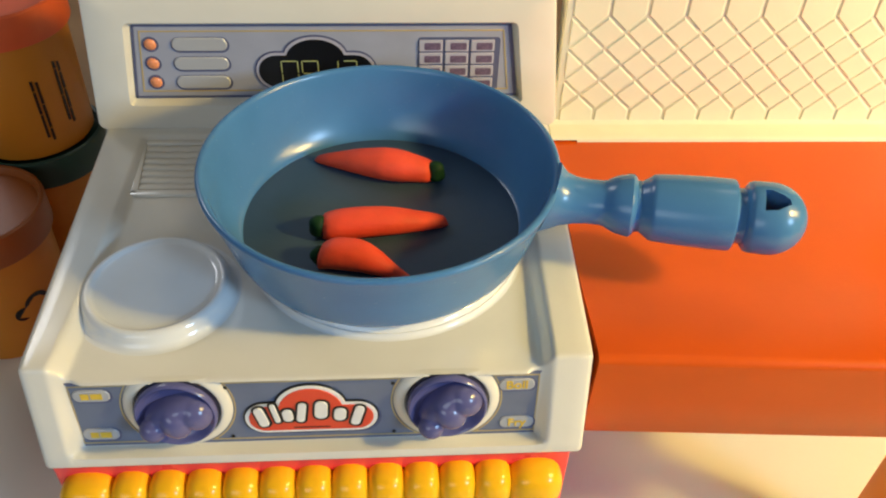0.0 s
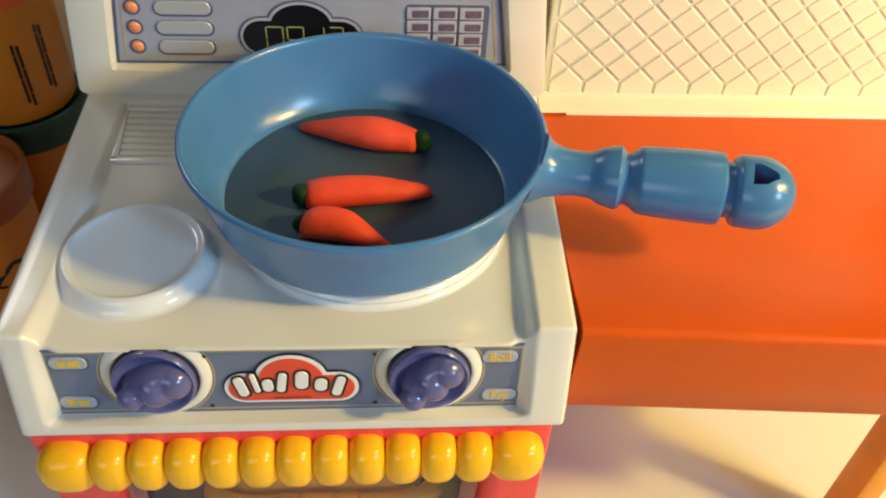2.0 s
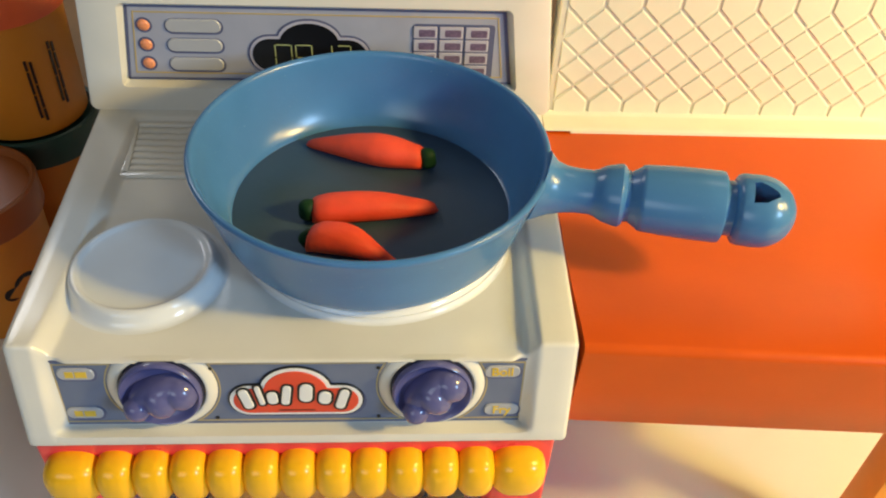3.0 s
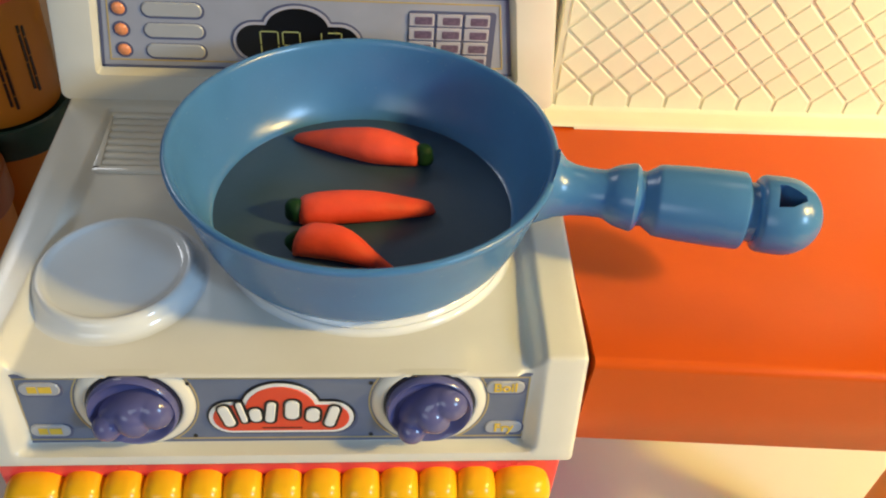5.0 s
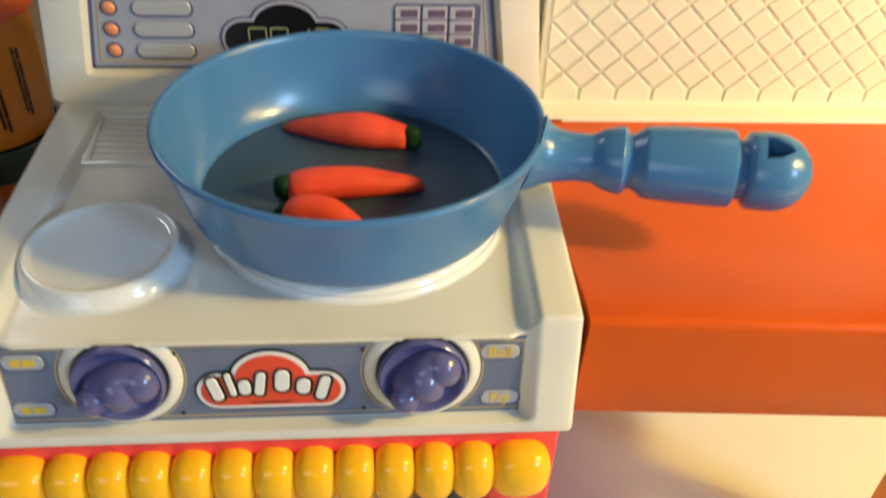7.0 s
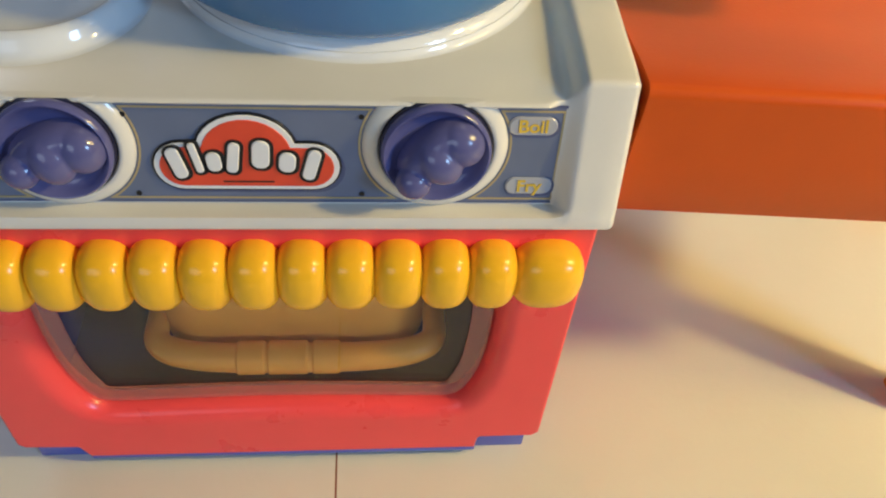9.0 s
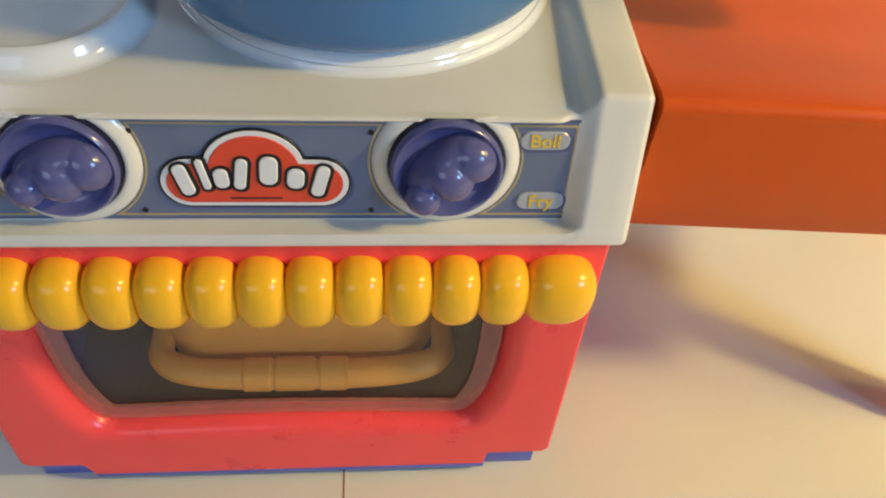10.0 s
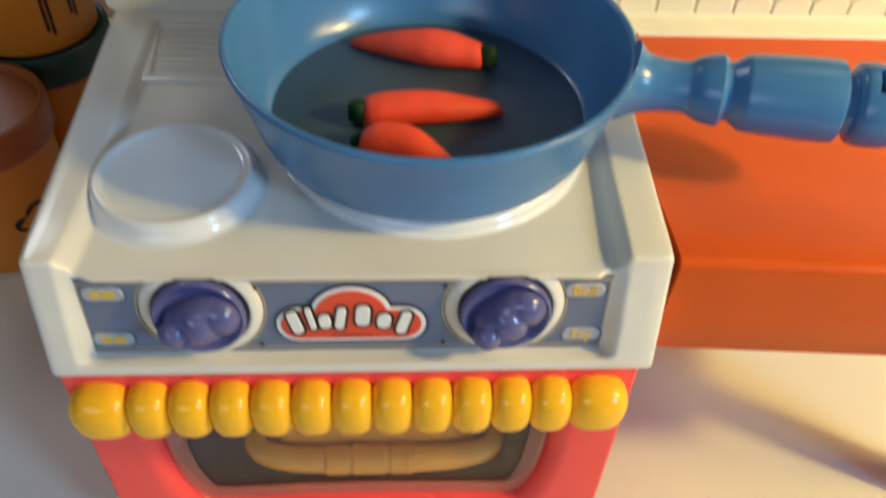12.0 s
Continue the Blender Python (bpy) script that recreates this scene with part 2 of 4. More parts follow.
solo("ceiling", box(-1.6, 2.0, -1.9, 1.30, 1.70, 1.74), WALLPAINT, "plain painted ceiling", "ceiling", "structure")


def wall_with_window(name, across, lo, hi, at, w0, w1, z0, z1):
    """An upright wall across x or y, from lo to hi, with a window opening from w0 to w1 and z0 to z1."""
    def piece(a, b, c, d):
        return box(a, b, *at, c, d) if across == "x" else box(*at, a, b, c, d)

    bm = join(piece(lo, w0, -0.78, 1.74), piece(w1, hi, -0.78, 1.74), piece(w0, w1, -0.78, z0), piece(w0, w1, z1, 1.74))
    return solo(name, bm, WALLPAINT, "plain painted wall with a window opening", "wall", "structure")


wall_with_window("wall_north", "x", -1.6, 2.0, (1.30, 1.38), -1.38, -0.72, 1.08, 1.58)
wall_with_window("wall_south", "x", -1.6, 2.0, (-1.98, -1.9), -1.52, -0.28, 0.45, 1.35)
wall_with_window("wall_east", "y", -1.98, 1.38, (2.0, 2.08), -1.88, -1.38, 0.80, 1.32)
solo("wall_west", box(-1.68, -1.6, -1.98, 1.38, -0.78, 1.74), WALLPAINT, "plain painted wall", "wall", "structure")


def paper(name, x0, x1, label):
    bm = box(x0, x1, -0.34, 0.34, -0.0006, 0.0)
    return solo(name, bm, PAPER, label, "paper")


paper("paper_sheet", -0.55, 0.0128, "white sheet of paper under the toy stove")
paper("paper_sheet", 0.0134, 0.58, "white sheet of paper under the orange counter")
solo("paper_edge", box(0.0129, 0.0133, -0.34, 0.34, -0.0005, 0.0001), PAPER_EDGE, "thin reddish line where two sheets meet", "paper")


# ---------------------------------------------------------------- toy stove
stove = thing("toy_stove", "white and coral red toy stove with purple knobs", "toy stove")
Z0, TOP, HOB = 0.1025, 0.1337, 0.1290      # lower edge of the white top, its side rims in front, the hob
SLOPE = 0.25                                # how far the front leans back
UP = Vector((0, SLOPE, 1)).normalized()
OUT = Vector((0, -1, SLOPE)).normalized()
PUP, POUT = Vector((0, 0.138, 1)).normalized(), Vector((0, -1, 0.138)).normalized()
ON = Matrix.Translation((0, 0.0048, Z0)) @ Matrix((Vector((1, 0, 0)), PUP, POUT)).transposed().to_4x4()
BACK = 0.1225


def half_width(y):
    return 0.0750 + 0.045 * max(0, y)


def hob_shell():
    """The moulded white top: leaning front with a sunk panel, side rims, and the lower hob between them."""
    def fascia(v, d):
        p = UP * v + OUT * d
        return (p.y, Z0 + p.z)

    def sunk(v):
        return -0.0046 + 0.0026 * v / 0.0245

    tv = (TOP - Z0) / UP.z
    DROP = 0.0018                           # the white edge hangs a little below the printed front
    rim, mid = [], []
    for v in (0, 0.0001, 0.0008, 0.0016, 0.0022, 0.0028, 0.006, 0.013, 0.020, 0.0245):
        rim.append(fascia(v * (tv - 0.003) / 0.0245 - (DROP if v < 0.001 else 0), -0.0012 if v == 0 else -0.0004 if v < 0.0005 else 0.0))
    lipped = ((-DROP, -0.0012), (0.0001 - DROP, -0.0004), (0.0007 - DROP, 0.0), (0.0011, -0.0004), (0.0016, -0.0030), (0.0022, sunk(0)), (0.006, sunk(0.006)), (0.013, sunk(0.013)), (0.020, sunk(0.02)), (0.0240, sunk(0.024)),
                 (0.0256, sunk(0.0256)), (0.0258, -0.0014), (0.0260, -0.0004), (0.0264, 0.0), (0.0268, -0.0003), (0.0271, -0.0010), (0.0273, -0.0022))
    for v, d in lipped:
        mid.append(fascia(v, d))
    for v, d in ((tv - 0.0028, 0.0), (tv - 0.0022, 0.0), (tv - 0.0016, 0.0), (tv - 0.0010, -0.0001), (tv - 0.0005, -0.0004), (tv - 0.0002, -0.0008), (tv, -0.0014)):
        rim.append(fascia(v, d))
    dip = [fascia(v, min(d, sunk(min(v, 0.0256)))) for v, d in lipped] + [None] * 40
    y_r, y_m, y_e = rim[-1][0], mid[-1][0], 0.1155
    for f in (0.04, 0.15, 0.35, 0.6, 0.8, 0.95, 1.0):
        rim.append((y_r + (y_e - y_r) * f, TOP - 0.0027 * f))
        mid.append((y_m + (y_e - y_m) * f, HOB))
    for y, z in ((0.1160, 0.0002), (0.1168, 0.0012), (0.1176, 0.0022), (0.1184, 0.0025), (BACK + 0.006, 0.0025)):
        rim.append((y, TOP - 0.0027))
        mid.append((y, HOB + z * 0.8))
    cols = []
    for x in (0.0, 0.02, 0.04, 0.055, 0.0570, 0.0576, 0.0582, 0.0587, 0.0592, 0.0602, 0.0608, 0.0614, 0.0620, 0.0626, 0.0632, 0.0638, 0.0644, 0.0650, 0.0656, 0.0664, 0.0676, 0.070, 0.0735):
        cols.append((x, smoothstep(0.0604, 0.0652, x), 0.0))
    cols += [(0.0742, 1, 0.0002), (0.0747, 1, 0.0006), (0.0750, 1, 0.0013)]
    cols = [(-x, r, i) for x, r, i in reversed(cols[1:])] + cols
    bm, grid = bmesh.new(), []
    for x, r, inset in cols:
        gap = smoothstep(0.0570, 0.0600, abs(x))      # the front lip of the hob ends short of the side rims
        front = [(m[0] + (d[0] - m[0]) * gap, m[1] + (d[1] - m[1]) * gap) if d and k > 9 else m for k, (m, d) in enumerate(zip(mid, dip))]
        pts = [Vector((0, a[0] * (1 - r) + b[0] * r, a[1] * (1 - r) + b[1] * r)) for a, b in zip(front, rim)]
        col = []
        for j, p in enumerate(pts):
            t = (pts[min(j + 1, len(pts) - 1)] - pts[max(j - 1, 0)]).normalized()
            q = p - Vector((0, -t.z, t.y)) * inset
            # on the left the panel reaches further out and the rim of the hob further in
            side = smoothstep(0.052, 0.0600, -x) * (1 - smoothstep(0.0672, 0.0735, -x))
            shift = side * (-0.0032 + 0.0050 * smoothstep(15, 22, j))
            col.append(bm.verts.new(((x + shift) * half_width(q.y) / 0.075, q.y, q.z)))
        grid.append(col)
    for side, first in ((-1, True), (1, False)):
        edge = grid[0] if first else grid[-1]
        low = [bm.verts.new((v.co.x, v.co.y, min(v.co.z, Z0 + 0.0004 - DROP))) for v in edge]
        grid = [low] + grid if first else grid + [low]
    for a, b in zip(grid, grid[1:]):
        for j in range(len(a) - 1):
            bm.faces.new((a[j], a[j + 1], b[j + 1], b[j]))
    # underside
    lip = [bm.verts.new((x * 0.97, 0.004, Z0 - DROP + 0.0004)) for x in (-0.074, 0.074)] + [bm.verts.new((x * 0.97, BACK, Z0 - DROP + 0.0004)) for x in (0.078, -0.078)]
    bm.faces.new(lip)
    return bm


part("hob", hob_shell(), WHITE, stove, "glossy white moulded stove top with raised side rims", 50)


def burner(name, x, y, r, h, ring):
    if ring:
        prof = [(r + 0.0016, 0.0), (r + 0.0011, 0.0001), (r + 0.0006, 0.0005), (r + 0.0002, 0.0016), (r - 0.0002, h - 0.0022), (r - 0.0008, h - 0.0010), (r - 0.0018, h - 0.0003), (r - 0.0032, h),
                (r - 0.0036, h - 0.0002), (r - 0.0040, h - 0.0014), (0, h - 0.0014)]
    else:
        # a sloping side, a narrow rounded lip and a flat top sunk within it
        prof = [(r + 0.0024, 0.0), (r + 0.0016, 0.0001), (r + 0.0010, 0.0004), (r + 0.0004, 0.0010), (r - 0.0002, 0.0020), (r - 0.0007, h - 0.0014), (r - 0.0012, h - 0.0006), (r - 0.0018, h - 0.0001), (r - 0.0024, h),
                (r - 0.0030, h - 0.0002), (r - 0.0034, h - 0.0006), (r - 0.0038, h - 0.0009), (r - 0.0046, h - 0.0011), (r * 0.5, h - 0.0011), (0, h - 0.0010)]
    part(name, lathe(prof, 72), BURNER_WHITE, stove, "raised round white burner", 60, Matrix.Translation((x, y, HOB)))


burner("burner", -0.0462, 0.0393, 0.0214, 0.0046, False)
burner("burner", 0.0202, 0.0610, 0.0410, 0.0037, True)

# air vent moulded into the hob, with wavy slats
def sheared(bm, k=-0.085):
    for v in bm.verts:
        v.co.x += k * v.co.y
    return bm


vent_bm = join(box(0, 0.044, 0.0294, 0.0318, -0.0005, 0.0010, 0.0005), box(0, 0.044, 0, 0.0030, -0.0005, 0.0010, 0.0006), box(0, 0.0028, 0.001, 0.0310, -0.0005, 0.0010, 0.0006), box(0.0412, 0.044, 0.001, 0.0310, -0.0005, 0.0010, 0.0006))
vent = part("vent", sheared(vent_bm), WHITE, stove, "moulded white air vent with wavy slats", 40, Matrix.Translation((-0.0646, 0.0842, HOB)))


def wavy(length, w, h):
    bm, n = bmesh.new(), 30
    rows = []
    for i in range(n + 1):
        x = length * i / n
        wob = 0.0005 * abs(math.sin(x / length * math.pi * 5.5))
        rows.append([bm.verts.new((x, wob + dy, dz)) for dy, dz in ((-w / 2, -0.0004), (-w / 2.6, h * 0.7), (-w / 6, h), (w / 6, h), (w / 2.6, h * 0.7), (w / 2, -0.0004))])
    for a, b in zip(rows, rows[1:]):
        for k in range(5):
            bm.faces.new((a[k], a[k + 1], b[k + 1], b[k]))
    return finish("slat", bm, WHITE, 60)


slat = wavy(0.0388, 0.0036, 0.0005)
for k in range(7):
    shared("slat", slat, vent, Matrix.Translation((0.0026 - 0.085 * (0.0048 + 0.00372 * k), 0.0048 + 0.00372 * k, 0)))

# printed panel on the leaning front
CX = -0.0012
KNOBS = (-0.0368, 0.0361)
VK = 0.0156
LOW, HIGH, ARC = 0.0016, 0.0252, 0.0147     # lower and upper edge of the print, and the round cut-outs for the knobs


def cut_end(cx, side, v0, v1, r, n=14):
    """Points up an edge that is cut out round a knob at cx; side is the way the print goes on."""
    out = []
    for k in range(n + 1):
        v = v0 + (v1 - v0) * k / n
        out.append((cx + side * math.sqrt(max(0, r * r - (v - VK) ** 2)), v))
    return out


def straight_end(x, v0, v1, n=14):
    return [(x, v0 + (v1 - v0) * k / n) for k in range(n + 1)]


def print_field(left, right):
    """One field of the sticker between two ends, with its gold line and painted groove shade above and below."""
    field = part("front_sticker", plate(left(LOW, HIGH, 0) + right(LOW, HIGH, 0)[::-1], 0.00005, 0.00025), STICKER, stove, "grey-blue printed control sticker", 0, ON)
    outer, inner = (left(LOW + 0.0009, HIGH - 0.0012, 0.0003), right(LOW + 0.0009, HIGH - 0.0012, 0.0003)), (left(LOW + 0.0013, HIGH - 0.0016, 0.0007), right(LOW + 0.0013, HIGH - 0.0016, 0.0007))
    bm = bmesh.new()
    a, b = outer[0] + outer[1][::-1], inner[0] + inner[1][::-1]
    n = len(a)
    up = [[bm.verts.new((x, v, z)) for x, v in pts] for pts, z in ((a, 0.00025), (a, 0.00038), (b, 0.00038), (b, 0.00025))]
    for p, q in zip(up, up[1:]):
        for k in range(n):
            bm.faces.new((p[k], p[(k + 1) % n], q[(k + 1) % n], q[k]))
    part("gold_line", bm, GOLD, field, "gold printed line", 0)
    # shade in the groove along the sunk panel, painted as dark lines
    for v0, v1 in ((HIGH - 0.0006, HIGH), (LOW, LOW + 0.0003)):
        xa, xb = left(v0, v1, 0)[0][0], right(v0, v1, 0)[0][0]
        part("groove_shade", box(xa, xb, v0, v1, 0.00026, 0.00034), PRINT_AND_SHADE, field, "dark line painted as shade in the groove", 0)


print_field(lambda a, b, d: straight_end(-0.0650 + d, a, b), lambda a, b, d: cut_end(KNOBS[0], -1, a, b, ARC + d))
print_field(lambda a, b, d: cut_end(KNOBS[0], 1, a, b, ARC + d), lambda a, b, d: cut_end(KNOBS[1], -1, a, b, ARC + d))
print_field(lambda a, b, d: cut_end(KNOBS[1], 1, a, b, ARC + d), lambda a, b, d: straight_end(0.0618 - d, a, b))


def knob(x, tilt):
    at = ON @ Matrix.Translation((x, VK, 0))
    part("knob_collar", lathe([(0.0146, -0.0004), (0.0146, 0.0004), (0.0143, 0.0008), (0.0136, 0.0013), (0.0126, 0.0017), (0.0119, 0.0018), (0.0115, 0.0015), (0.0114, 0.0008), (0, 0.0008)], 72, 0.0106), WHITE, stove, "white round seat of a knob", 50, at)
    dial = part("knob", lathe([(0.0106, 0.0), (0.0110, 0.0006), (0.0110, 0.0016), (0.0108, 0.0022), (0.0104, 0.0025), (0.0100, 0.0023), (0.0093, 0.0013), (0.0083, 0.0004), (0.0072, 0.0), (0, -0.0001)], 64), PURPLE, stove, "glossy purple dished knob with a lobed grip", 60, at @ Matrix.Translation((0, 0, 0.0018)))
    # near-black ring stands in for the shadow in the gap round the dial
    part("gap_shade", lathe([(0.0113, -0.0010), (0.0113, 0.0002), (0.0108, 0.0003)], 64, 0.0106), GAP_SHADE, dial, "dark ring painted as the shadowed gap round the dial", 40)
    # a ridge of three bulging lobes across the dish, the last one over its rim
    turn = Matrix.Rotation(radians(tilt), 3, "Z")

    def ball(px, py, r, h, long):
        bm = bmesh.new()
        bmesh.ops.create_uvsphere(bm, u_segments=28, v_segments=18, radius=1)
        for v in bm.verts:
            c = v.co
            z = c.z * r * 0.95 + h - r * 0.95 if c.z > 0 else c.z * (h - r * 0.95) + h - r * 0.95
            v.co = Vector((c.x * r * (1 if c.z > 0 else 1 + 0.10 * -c.z), c.y * r * long, z))
        bmesh.ops.rotate(bm, matrix=Matrix.Rotation(radians(38), 3, "Z"), verts=bm.verts)
        bmesh.ops.translate(bm, vec=(px, py, 0.0004), verts=bm.verts)
        bmesh.ops.rotate(bm, matrix=turn, verts=bm.verts)
        return bm

    bms = [ball(px, py, r, h, long) for px, py, r, h, long in ((0.0048, 0.0026, 0.0046, 0.0058, 1.15), (0.0004, -0.0006, 0.0044, 0.0068, 1.25), (-0.0048, -0.0048, 0.0036, 0.0066, 1.05))]
    back = bmesh.new()
    bmesh.ops.create_uvsphere(back, u_segments=32, v_segments=20, radius=1)
    for v in back.verts:
        v.co = Vector((v.co.x * 0.0088, v.co.y * 0.0044, v.co.z * 0.0054 + 0.0006))
    bmesh.ops.rotate(back, matrix=Matrix.Rotation(radians(40), 3, "Z"), verts=back.verts)
    bmesh.ops.translate(back, vec=(-0.0008, 0.0012, 0), verts=back.verts)
    bmesh.ops.rotate(back, matrix=turn, verts=back.verts)
    raw = new("grip_tmp", finish("grip_tmp", join(*bms, back), PURPLE, 180))
    melt = raw.modifiers.new("melt", "REMESH")
    melt.mode, melt.voxel_size, melt.use_smooth_shade = "VOXEL", 0.0003, True
    ease = raw.modifiers.new("ease", "SMOOTH")
    ease.factor, ease.iterations = 0.5, 5
    bpy.context.view_layer.update()
    grip_mesh = bpy.data.meshes.new_from_object(raw.evaluated_get(bpy.context.evaluated_depsgraph_get()))
    bpy.data.objects.remove(raw)
    shared("grip", grip_mesh, dial, Matrix.Identity(4), "grip of three rounded lobes")


knob(KNOBS[0], -18)
knob(KNOBS[1], 4)


def dots(x, v):
    part("print_dot", plate([(0.00055 * math.cos(i * math.pi / 6), 0.00055 * math.sin(i * math.pi / 6)) for i in range(12)], 0.0004, 0.00055), BLACK, stove, "black printed dot", 0, ON @ Matrix.Translation((x, v, 0)))


for x in (-0.0235, 0.0214):
    for v in (0.0038, 0.0222):
        dots(x, v)


def cloud(w, low, shoulder, top, dome, r):
    """A bar with rounded ends and a dome on its middle."""
    out = []
    for a in range(-90, 91, 15):
        rr = (shoulder - low) / 2
        out.append((w - rr + rr * math.cos(radians(a)), low + rr + rr * math.sin(radians(a))))
    a0 = 12
    for a in range(a0, 181 - a0, 12):
        out.append((dome * math.cos(radians(a)), shoulder + (top - shoulder) * (math.sin(radians(a)) - math.sin(radians(a0))) / (1 - math.sin(radians(a0)))))
    for a in range(90, 271, 15):
        rr = (shoulder - low) / 2
        out.append((-w + rr + rr * math.cos(radians(a)), low + rr + rr * math.sin(radians(a))))
    return out


logo_at = ON @ Matrix.Translation((CX, 0, 0))
# the emblem's drop shadow, put in as a flat dark copy set off downwards
part("emblem_shade", plate([(x + 0.0005, v - 0.0008) for x, v in cloud(0.0188, 0.0049, 0.0166, 0.0228, 0.0101, 0.005)], 0.00026, 0.0003), PRINT_AND_SHADE, stove, "flat dark drop shadow of the emblem", 0, logo_at)
logo = part("emblem", plate(cloud(0.0186, 0.0049, 0.0166, 0.0230, 0.0100, 0.005), 0.0003, 0.0008, 0.0001), BLACK, stove, "raised cloud-shaped red and white emblem", 30, logo_at)
part("emblem_border", plate(cloud(0.0182, 0.0053, 0.0162, 0.0226, 0.0097, 0.005), 0.0008, 0.0010, 0.0001), LOGO_WHITE, logo, "white border", 30)
part("emblem_field", plate(cloud(0.0171, 0.0062, 0.0153, 0.0216, 0.0088, 0.005), 0.0010, 0.0012, 0.0001), LOGO_RED, logo, "red field", 30)

for k, (x, v, w, h, a) in enumerate(((-0.0136, 0.0118, 0.0034, 0.0072, 16), (-0.0098, 0.0131, 0.0019, 0.0070, 12), (-0.0064, 0.0122, 0.0036, 0.0044, 6), (-0.0026, 0.0132, 0.0029, 0.0070, -8),
                                     (0.0028, 0.0140, 0.0044, 0.0064, -4), (0.0079, 0.0122, 0.0042, 0.0046, -6), (0.0127, 0.0116, 0.0033, 0.0072, -16))):
    at = Matrix.Translation((x, v, 0)) @ Matrix.Rotation(radians(a), 4, "Z")
    stroke = part("stroke", plate(rounded(0, 0, w * 0.80, h, w * 0.36), 0.0014, 0.0018, 0.0002), LOGO_WHITE, logo, "white rounded stroke", 40, at)
    part("stroke_outline", plate(rounded(0.0001, -0.0001, w * 0.80 + 0.0013, h + 0.0013, w * 0.36 + 0.0005), 0.0012, 0.0014), BLACK, logo, "black outline", 0, at)
part("small_print", box(-0.0050, 0.0050, 0.0072, 0.0075, 0.0012, 0.0013), BLACK, logo, "tiny unreadable printing", 0)

pill_mesh = finish("pill", plate(rounded(0, 0, 0.0098, 0.0042, 0.0019), 0.0003, 0.0008, 0.0003), PILL, 40)
pill_shade = finish("pill_edge", plate(rounded(0.0003, -0.0003, 0.0104, 0.0047, 0.0021), 0.0003, 0.0005), PRINT_AND_SHADE, 0)


def label_pill(x, v, word):
    at = ON @ Matrix.Translation((x, v, 0))
    p = shared("label_pill", pill_mesh, stove, at, "pale grey label with yellow lettering")
    shared("pill_edge", pill_shade, p, Matrix.Identity(4), "dark edge line")
    if word:
        t = bpy.data.curves.new("word", "FONT")
        t.body, t.size, t.align_x, t.align_y, t.extrude, t.offset = word, 0.0040, "CENTER", "CENTER", 0.00008, 0.00008
        ob = new("word_tmp", t)
        me = bpy.data.meshes.new_from_object(ob.evaluated_get(bpy.context.evaluated_depsgraph_get()))
        bpy.data.objects.remove(ob)
        me.materials.append(LETTER_YELLOW)
        shared("lettering", me, p, Matrix.Translation((0, 0, 0.0009)), "yellow lettering")
    else:
        for k, w in ((-1, 0.0022), (0.9, 0.0030)):
            part("lettering", box(0.0016 * k - w / 2, 0.0016 * k + w / 2, -0.001, 0.001, 0.0008, 0.00095), LETTER_YELLOW, p, "yellow unreadable lettering", 0)


label_pill(0.0553, 0.0206, "Boil")
label_pill(0.0560, 0.0062, "Fry")
label_pill(-0.0588, 0.0206, "")
label_pill(-0.0591, 0.0062, "")

# ---- oven body
def star(poly, angles):
    """Points of a star-shaped outline at the given angles round its middle."""
    c = Vector((0, 0.054))
    out = []
    for a in angles:
        d = Vector((math.cos(a), math.sin(a)))
        best = None
        for i in range(len(poly)):
            p, q = Vector(poly[i]) - c, Vector(poly[(i + 1) % len(poly)]) - c
            e = q - p
            den = d.x * e.y - d.y * e.x
            if abs(den) < 1e-12:
                continue
            s, u = (p.x * e.y - p.y * e.x) / den, (p.x * d.y - p.y * d.x) / den
            if s > 0 and -1e-6 <= u <= 1 + 1e-6 and (best is None or s < best):
                best = s
        out.append(c + d * best)
    return out


def window_outline(grow=0.0):
    """The oven window: bowed sides drawn in below, a slightly arched lower edge."""
    half = [(0.0545, 0.0840), (0.0549, 0.0760), (0.0552, 0.0680), (0.0552, 0.0610), (0.0550, 0.0540), (0.0545, 0.0470), (0.0536, 0.0410), (0.0522, 0.0362),
            (0.0506, 0.0320), (0.0484, 0.0290), (0.0452, 0.0278), (0.0380, 0.0279), (0.0240, 0.0286), (0.0120, 0.0290), (0.0, 0.0292)]
    pts = [Vector(p) for p in half] + [Vector((-x, z)) for x, z in reversed(half[:-1])]
    n, out = len(pts), []
    for i, p in enumerate(pts):
        t = ((p - pts[i - 1]).normalized() + (pts[(i + 1) % n] - p).normalized()).normalized()
        out.append((p.x - t.y * grow - 0.0012, p.y + t.x * grow))
    return out


OUTER = [(-0.0740, 0.1012), (0.0722, 0.1012), (0.0722, 0.0136), (0.0708, 0.0122), (0.0556, 0.0120), (0.0546, 0.0112), (0.0540, 0.0060), (-0.0565, 0.0056), (-0.0585, 0.0102), (-0.0592, 0.0108), (-0.0732, 0.0112), (-0.0746, 0.0126)]


